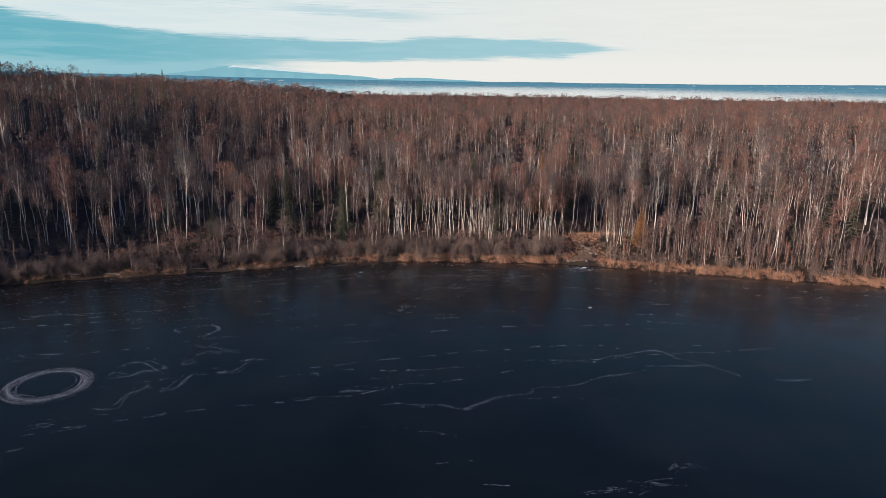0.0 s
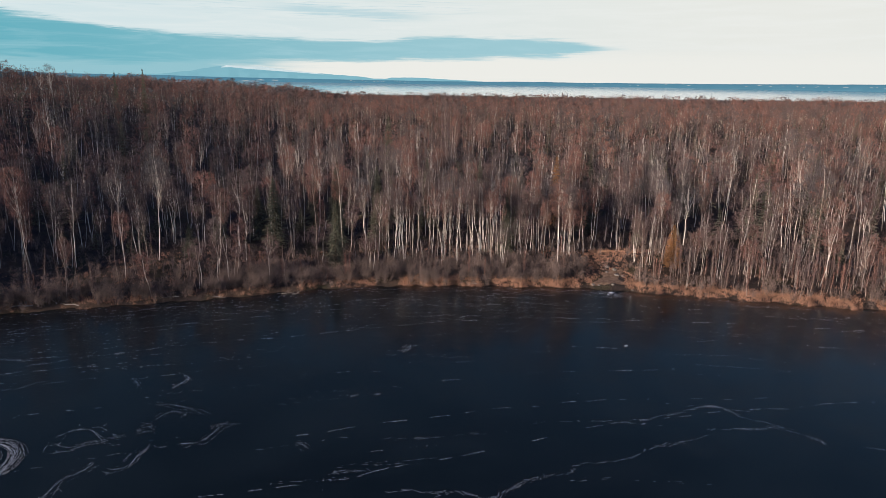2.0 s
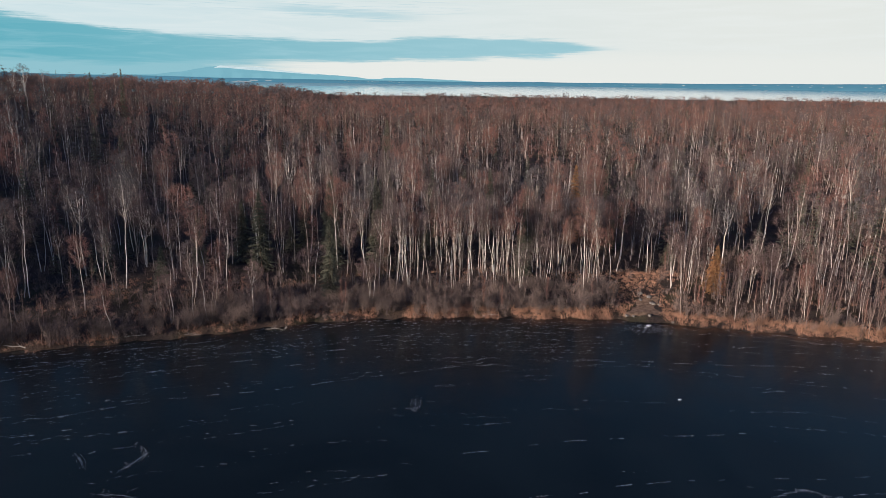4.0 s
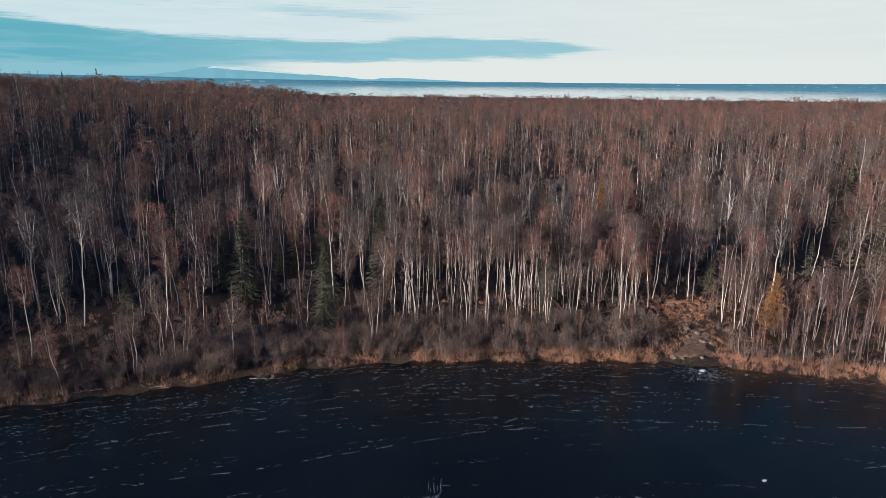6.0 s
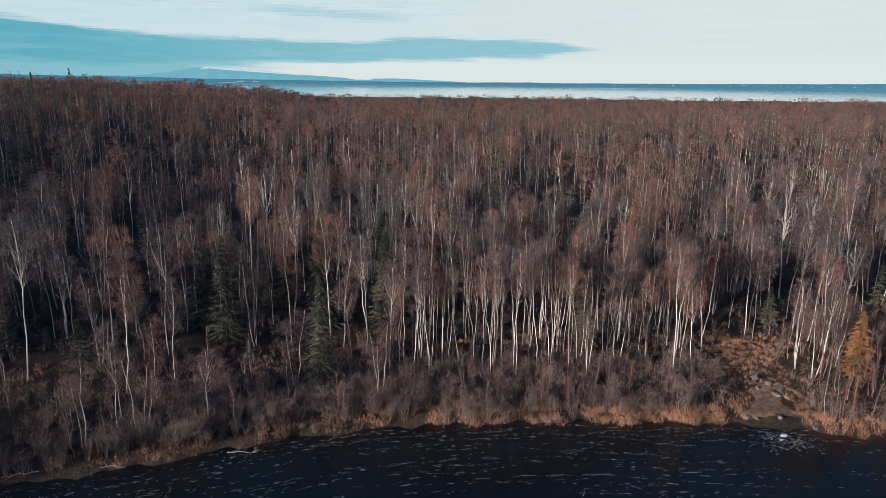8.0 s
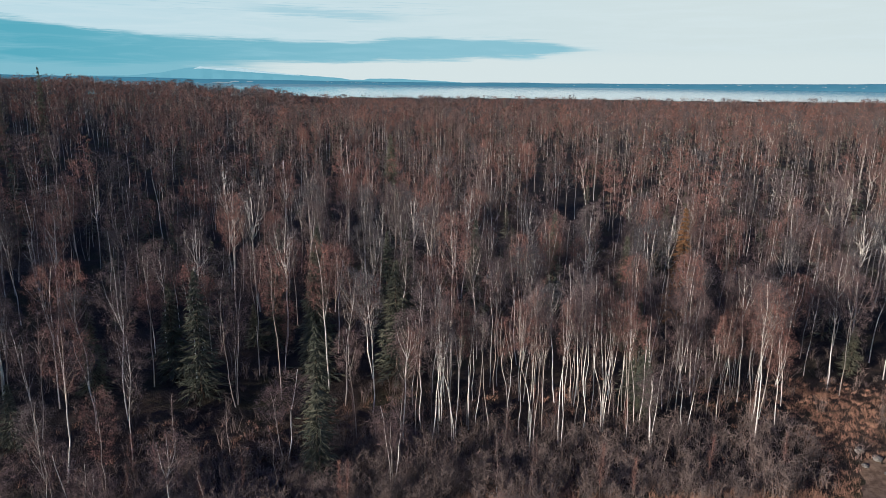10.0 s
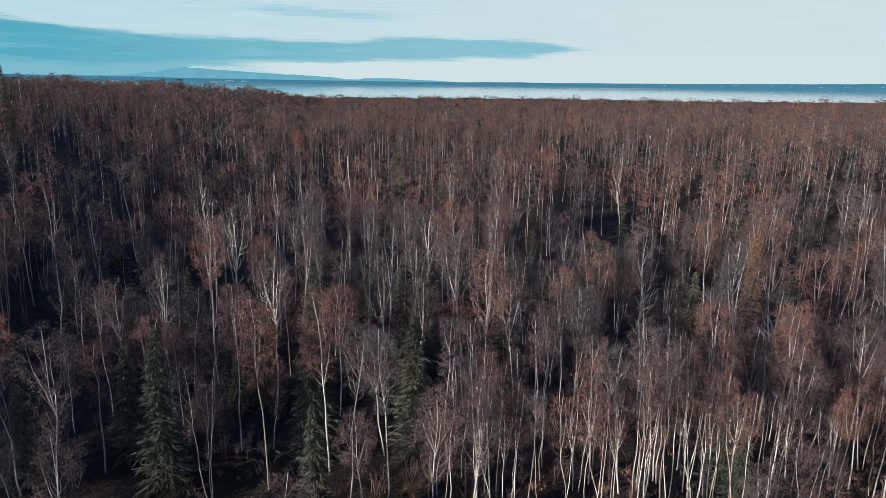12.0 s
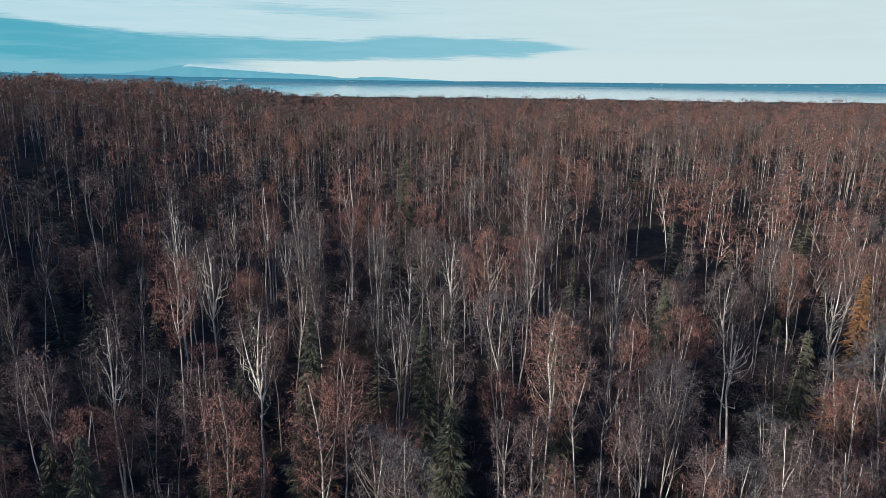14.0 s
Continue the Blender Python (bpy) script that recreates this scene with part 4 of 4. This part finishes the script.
def build_deadwood():
    rows = [(-4.9, 133.2, 4.2, 0.09, 7, 60), (-4.2, 134.0, 3.4, 0.07, 6, 110), (-28.4, 125.4, 3.0, 0.05, 8, 10), (5.3, 131.0, 2.6, 0.05, 6, 200), (-37.0, 122.6, 3.2, 0.05, 9, 185),
            (-16.5, 129.6, 3.6, 0.05, 9, 170), (-8.0, 130.9, 3.0, 0.05, 7, 20), (-58.0, 116.9, 5.0, 0.08, 5, 175), (-64.0, 115.2, 3.5, 0.06, 6, 190), (-26.0, 127.2, 3.0, 0.05, 7, 150),
            (46.5, 126.6, 2.4, 0.05, 4, 70), (-44.0, 121.2, 3.0, 0.05, 7, 200), (16.0, 140.2, 4.0, 0.06, 3, 15)]
    for k, (x, y, length, girth, forks, turn) in enumerate(rows):
        ob = part_of("fallen_branch", *deadwood(240 + k, length, girth, forks), GREY_WOOD, smooth=True)
        ob.matrix_basis = pose(x, y, max(0.0, float(land_z(x, y))) - 0.04, 0, 0, turn)
        tagged(ob, "bleached fallen branch at the lake edge", "branch", "driftwood on the bank")


build_landing()
build_deadwood()

# ---- marks on the ice: each is a line of x, y ----
DASHES = [
    [(-42.1, 60.8), (-38.1, 62.8), (-31.5, 65.0), (-26.8, 66.8), (-23.5, 67.9), (-19.6, 68.6), (-16.4, 69.6), (-13.7, 70.3), (-9.1, 71.6), (-6.0, 73.2), (-2.7, 74.2), (0.7, 75.5), (4.1, 76.9), (7.3, 78.0)],
    [(7.3, 78.0), (10.7, 79.5), (13.7, 80.9), (17.6, 82.1), (23.7, 83.3), (27.8, 84.4), (31.8, 85.2), (36.5, 85.6), (39.8, 86.1), (44.0, 86.9), (48.1, 87.4)],
    [(-16.6, 78.4), (-12.9, 79.4), (-9.5, 81.0), (-6.6, 81.8), (-3.0, 82.7), (-0.1, 83.4), (3.7, 84.7), (8.3, 85.3), (12.2, 86.5), (16.2, 87.3), (21.0, 87.7), (25.7, 87.9), (32.7, 88.0), (37.6, 88.4), (45.4, 90.0)],
    [(-62.5, 90.2), (-58.5, 91.5), (-51.9, 93.0), (-44.6, 95.0), (-41.0, 96.5)],
    [(-50.0, 89.2), (-46.5, 90.2), (-42.3, 91.6)],
    [(-52.9, 94.9), (-48.2, 97.4), (-44.4, 98.6), (-41.4, 99.8), (-38.5, 101.3), (-34.5, 102.9), (-27.7, 104.5), (-23.3, 105.3), (-19.8, 106.4), (-15.4, 108.1), (-8.0, 110.4), (-2.2, 112.3), (4.7, 113.7)],
    [(4.7, 113.7), (11.7, 114.4), (21.7, 114.7), (31.4, 113.5), (41.2, 113.4), (50.6, 112.3), (58.0, 111.4), (64.3, 110.5), (65.9, 108.2)],
    [(-68.6, 99.8), (-65.8, 102.4), (-62.3, 105.9), (-59.0, 108.5), (-53.4, 110.8)],
    [(-48.1, 107.3), (-42.9, 108.5), (-37.1, 111.0), (-30.8, 113.1), (-26.2, 114.3), (-21.5, 116.4), (-14.7, 118.2), (-8.7, 120.0), (-0.3, 120.9), (8.1, 121.4), (18.6, 121.3)],
    [(-4.9, 90.4), (-1.8, 91.9), (2.3, 92.7), (8.2, 94.2), (14.1, 94.9), (18.4, 95.6), (25.2, 96.0), (28.7, 96.4)],
    [(-54.6, 81.3), (-50.3, 81.3), (-46.3, 82.0), (-41.1, 83.6), (-37.8, 84.5)],
    [(-0.9, 57.1), (4.4, 57.8), (6.1, 58.3)],
    [(3.7, 54.0), (6.2, 53.8), (9.3, 53.9), (11.8, 54.2)],
    [(-41.7, 57.7), (-39.7, 58.8)],
    [(-39.2, 61.7), (-34.1, 64.2), (-29.0, 66.1)],
    [(34.0, 105.7), (38.9, 106.5)],
    [(1.2, 114.5), (3.7, 116.4), (5.0, 119.0)],
]
CRACKS = [
    [(-6.7, 68.9), (-5.0, 69.3), (-2.5, 68.8), (-1.2, 69.1), (0.7, 68.5), (2.2, 67.9), (4.5, 69.4), (6.4, 70.6), (8.8, 71.8), (10.4, 71.9), (11.3, 73.7), (14.0, 73.8), (16.9, 75.0), (18.2, 76.3), (20.9, 77.4), (22.3, 77.8), (24.8, 79.2), (26.0, 79.6)],
    [(26.0, 80.8), (28.9, 80.8), (31.2, 81.0), (33.4, 81.3), (34.6, 80.5), (36.7, 78.7), (36.9, 77.5)],
    [(20.7, 83.0), (24.1, 84.6), (28.8, 86.4), (29.7, 85.9), (30.7, 84.0), (31.4, 82.9), (32.6, 83.1), (33.6, 81.9), (35.4, 81.0)],
    [(-12.0, 71.8), (-10.5, 72.3), (-7.8, 72.2)],
    [(40.8, 77.5), (43.1, 77.3), (46.1, 77.7)],
]
SCRAPES = [
    [(-39.6, 77.8), (-38.5, 79.4), (-36.8, 79.7), (-34.7, 78.0), (-33.6, 77.7), (-36.4, 76.3), (-38.3, 75.1), (-39.3, 75.5), (-39.6, 77.8)],
    [(-37.9, 67.0), (-36.4, 66.4), (-35.5, 67.7), (-35.7, 70.2), (-34.4, 71.7), (-33.9, 73.5)],
    [(-32.8, 71.7), (-31.4, 71.3), (-30.5, 72.6), (-30.5, 75.2), (-29.7, 76.5)],
    [(-31.7, 81.3), (-31.2, 83.1), (-29.8, 83.1), (-28.6, 81.8)],
    [(-27.3, 76.6), (-25.6, 76.7), (-25.0, 78.4), (-24.5, 80.2), (-23.6, 80.8), (-22.7, 80.8)],
    [(-25.1, 80.0), (-24.1, 81.3), (-22.6, 80.6)],
    [(-34.2, 85.1), (-31.1, 84.8), (-28.5, 83.7), (-27.0, 82.5)],
    [(-42.7, 63.2), (-41.2, 63.3), (-40.0, 64.1)],
    [(-41.8, 62.3), (-40.3, 62.6), (-39.5, 63.3)],
    [(-33.2, 88.7), (-31.9, 90.9), (-32.1, 92.1), (-33.9, 93.1)],
    [(-33.0, 79.8), (-32.2, 80.8), (-31.2, 79.4), (-31.8, 78.6), (-32.6, 79.3)],
    [(21.4, 56.2), (22.0, 57.3), (23.2, 57.7), (25.0, 57.4)],
    [(17.7, 53.2), (18.9, 54.1), (20.5, 54.3), (21.6, 54.5)],
    [(-6.8, 100.2), (-6.3, 101.6), (-6.3, 104.4)],
    [(-48.4, 68.1), (-47.8, 69.2), (-46.6, 69.8)],
    [(-38.7, 91.7), (-37.2, 90.0), (-36.4, 88.5)],
    [(-63.0, 96.4), (-60.5, 95.0), (-57.3, 96.7), (-53.0, 96.6)],
    [(-16.3, 77.1), (-15.3, 76.9), (-14.5, 75.8)],
    [(12.5, 52.5), (14.1, 53.0), (16.8, 53.5)],
]


def ribbon(points, width, r, lift=0.004, keep=1.0):
    """A flat strip of frost with an uneven width along a line on the ice, broken here and there."""
    p = np.asarray(points, float)
    way = np.gradient(p, axis=0)
    way /= np.linalg.norm(way, axis=1, keepdims=True) + 1e-9
    side = np.stack([-way[:, 1], way[:, 0]], -1) * (width * r.uniform(0.45, 1.1, len(p)) / 2)[:, None]
    side[[0, -1]] *= 0.25
    verts = np.concatenate([p - side, p + side])
    verts = np.concatenate([verts, np.full((len(verts), 1), lift)], 1)
    k, n = np.arange(len(p) - 1), len(p)
    k = k[r.random(len(k)) < keep]
    return verts, np.concatenate([np.stack([k, k + 1, k + n + 1], 1), np.stack([k, k + n + 1, k + n], 1)])


def fine_line(points, step):
    p = np.asarray(points, float)
    far = np.concatenate([[0], np.cumsum(np.linalg.norm(np.diff(p, axis=0), axis=1))])
    s = np.arange(0, far[-1], step)
    # rounded corners: a running mean of the straight run
    line = np.stack([np.interp(s, far, p[:, n]) for n in (0, 1)], -1)
    if len(line) > 8:
        pad = np.concatenate([line[:1].repeat(3, 0), line, line[-1:].repeat(3, 0)])
        line = np.mean([pad[k:k + len(line)] for k in range(7)], axis=0)
    return line


def build_marks():
    r = np.random.default_rng(77)
    for points in DASHES:
        line, pieces, at = fine_line(points, 0.16), [], 0
        line = line + np.cumsum(r.normal(0, 0.012, line.shape), 0)
        while at < len(line) - 4:
            size = int(r.uniform(6, 22))
            bit = line[at:at + size] + r.normal(0, 0.05, 2)
            if len(bit) > 2 and r.random() < 0.85:
                pieces.append(ribbon(bit + r.normal(0, 0.02, bit.shape), r.uniform(0.030, 0.055), r, 0.004, 0.66))
                if r.random() < 0.6 and len(bit) > 8:
                    pieces.append(ribbon(bit[len(bit) // 3:] + r.normal(0, 0.12, 2), 0.03, r, 0.006, 0.5))
            at += size + int(r.uniform(4, 18))
        part_of("dashed_crack", *joined(pieces), FROST, lake, "broken line of white frost in the ice")
    for points in CRACKS:
        line = fine_line(points, 0.22)
        line = line + np.cumsum(r.normal(0, 0.05, line.shape), 0) * 0.5 + r.normal(0, 0.13, line.shape)
        pieces = [ribbon(line, 0.034, r, 0.004, 0.84)]
        for _ in range(len(line) // 6):
            a = int(r.integers(0, max(1, len(line) - 8)))
            bit = line[a:a + int(r.integers(4, 14))]
            if len(bit) > 2:
                pieces.append(ribbon(bit + r.normal(0, 0.2, 2) + r.normal(0, 0.06, bit.shape), 0.04, r, 0.006, 0.7))
        part_of("crack", *joined(pieces), THIN_FROST, lake, "jagged white crack in the ice")
    for points in SCRAPES:
        line, pieces = fine_line(points, 0.18), []
        for k in range(7):
            a, b = sorted(r.integers(0, len(line) + 1, 2))
            if k < 2:
                a, b = 0, len(line)
            if b - a > 3:
                sway = np.cumsum(r.normal(0, 0.03, (b - a, 2)), 0)
                pieces.append(ribbon(line[a:b] + sway + r.normal(0, 0.34 if k else 0.05, 2) + r.normal(0, 0.012, (b - a, 2)), r.uniform(0.012, 0.026), r, 0.004 + 0.0003 * k, 0.66))
        for _ in range(len(line) // 3):
            c = line[int(r.integers(0, len(line)))] + r.normal(0, 0.45, 2)
            way = r.normal(0, 0.12, 2)
            pieces.append(ribbon(np.stack([c - way, c, c + way]), 0.025, r))
        part_of("scrape", *joined(pieces), FROST if r.random() < 0.6 else THIN_FROST, lake, "curving white scrape marks")
    pieces = []
    for k in range(62):
        a0, span, radius = r.uniform(0, 6.28), r.uniform(0.6, 3.6), 3.95 + r.normal(0, 0.38)
        a = np.linspace(a0, a0 + span, int(span * 22))
        off = r.normal(0, 0.16, 2)
        wob = 1 + 0.035 * np.sin(2 * a + r.uniform(0, 6)) + np.cumsum(r.normal(0, 0.004, len(a)))
        pieces.append(ribbon(np.stack([-45.6 + off[0] + radius * wob * np.cos(a), 72.6 + off[1] + radius * wob * np.sin(a)], -1), r.uniform(0.010, 0.024), r, 0.004 + 0.00005 * k, 0.85))
    for _ in range(120):
        a, radius = r.uniform(0, 6.28), 3.95 + r.normal(0, 0.4)
        c = np.array([-45.6 + radius * math.cos(a), 72.6 + radius * math.sin(a)])
        way = r.normal(0, 0.12, 2)
        pieces.append(ribbon(np.stack([c - way, c, c + way]), 0.03, r, 0.011))
    part_of("wheel_ring", *joined(pieces), FROST, lake, "round ring of many scraped white tracks")
    # short flecks of frost, thickest towards the bank
    pieces = []
    for k in range(520):
        x0 = r.uniform(-80, 85) if k % 2 else r.uniform(-75, 15)
        back = r.exponential(9) + 0.5 if r.random() < 0.85 else r.uniform(5, 70)
        y0 = float(np.interp(x0, SHORE_X, SHORE_Y)) - back
        if y0 < 52:
            continue
        slope = math.atan2(float(np.interp(x0 + 8, SHORE_X, SHORE_Y) - np.interp(x0 - 8, SHORE_X, SHORE_Y)), 16) + r.normal(0, 0.06)
        run, curve = r.uniform(1.0, 14), r.normal(0, 0.006)
        for k in range(int(run * r.uniform(0.7, 1.8)) + 1):
            u = r.uniform(0, run)
            turn = slope + 2 * curve * u + r.normal(0, 0.08)
            x, y = x0 + u * math.cos(slope), y0 + u * math.sin(slope) + curve * u * u + r.normal(0, 0.10)
            if y > float(shore_y(x)) - 0.2:
                continue
            s = np.linspace(-0.5, 0.5, 3) * r.uniform(0.06, 0.75)
            pieces.append(ribbon(np.stack([x + s * math.cos(turn), y + s * math.sin(turn)], -1), r.uniform(0.012, 0.030), r))
    # a scuffed patch by the landing
    for _ in range(240):
        x, y = r.normal(27.2, 1.8), r.normal(126.8, 1.1)
        a, size = r.uniform(0, 6.28), r.uniform(0.1, 0.7)
        s = np.linspace(-size / 2, size / 2, 3)
        pieces.append(ribbon(np.stack([x + s * math.cos(a), y + s * math.sin(a)], -1), r.uniform(0.014, 0.04), r))
    tagged(part_of("frost_flecks", *joined(pieces), FROST, lake, "scattered white frost flecks"), kind="stuff")


def build_floes():
    for k, (x, y, size) in enumerate(((23.8, 103.7, 0.2), (27.7, 127.9, 0.34), (27.0, 127.1, 0.16))):
        ob = new("ice_lump", rock_shape(300 + k, size, 0.3))
        ob.data.materials[0] = FLOE
        ob.matrix_basis = pose(x, y, 0.25 * size, 0, 0, 20) @ Matrix.Diagonal((1.3, 0.8, 1, 1))
        tagged(ob, "small white lump of snowy ice on the lake", "ice")


build_marks()
build_floes()
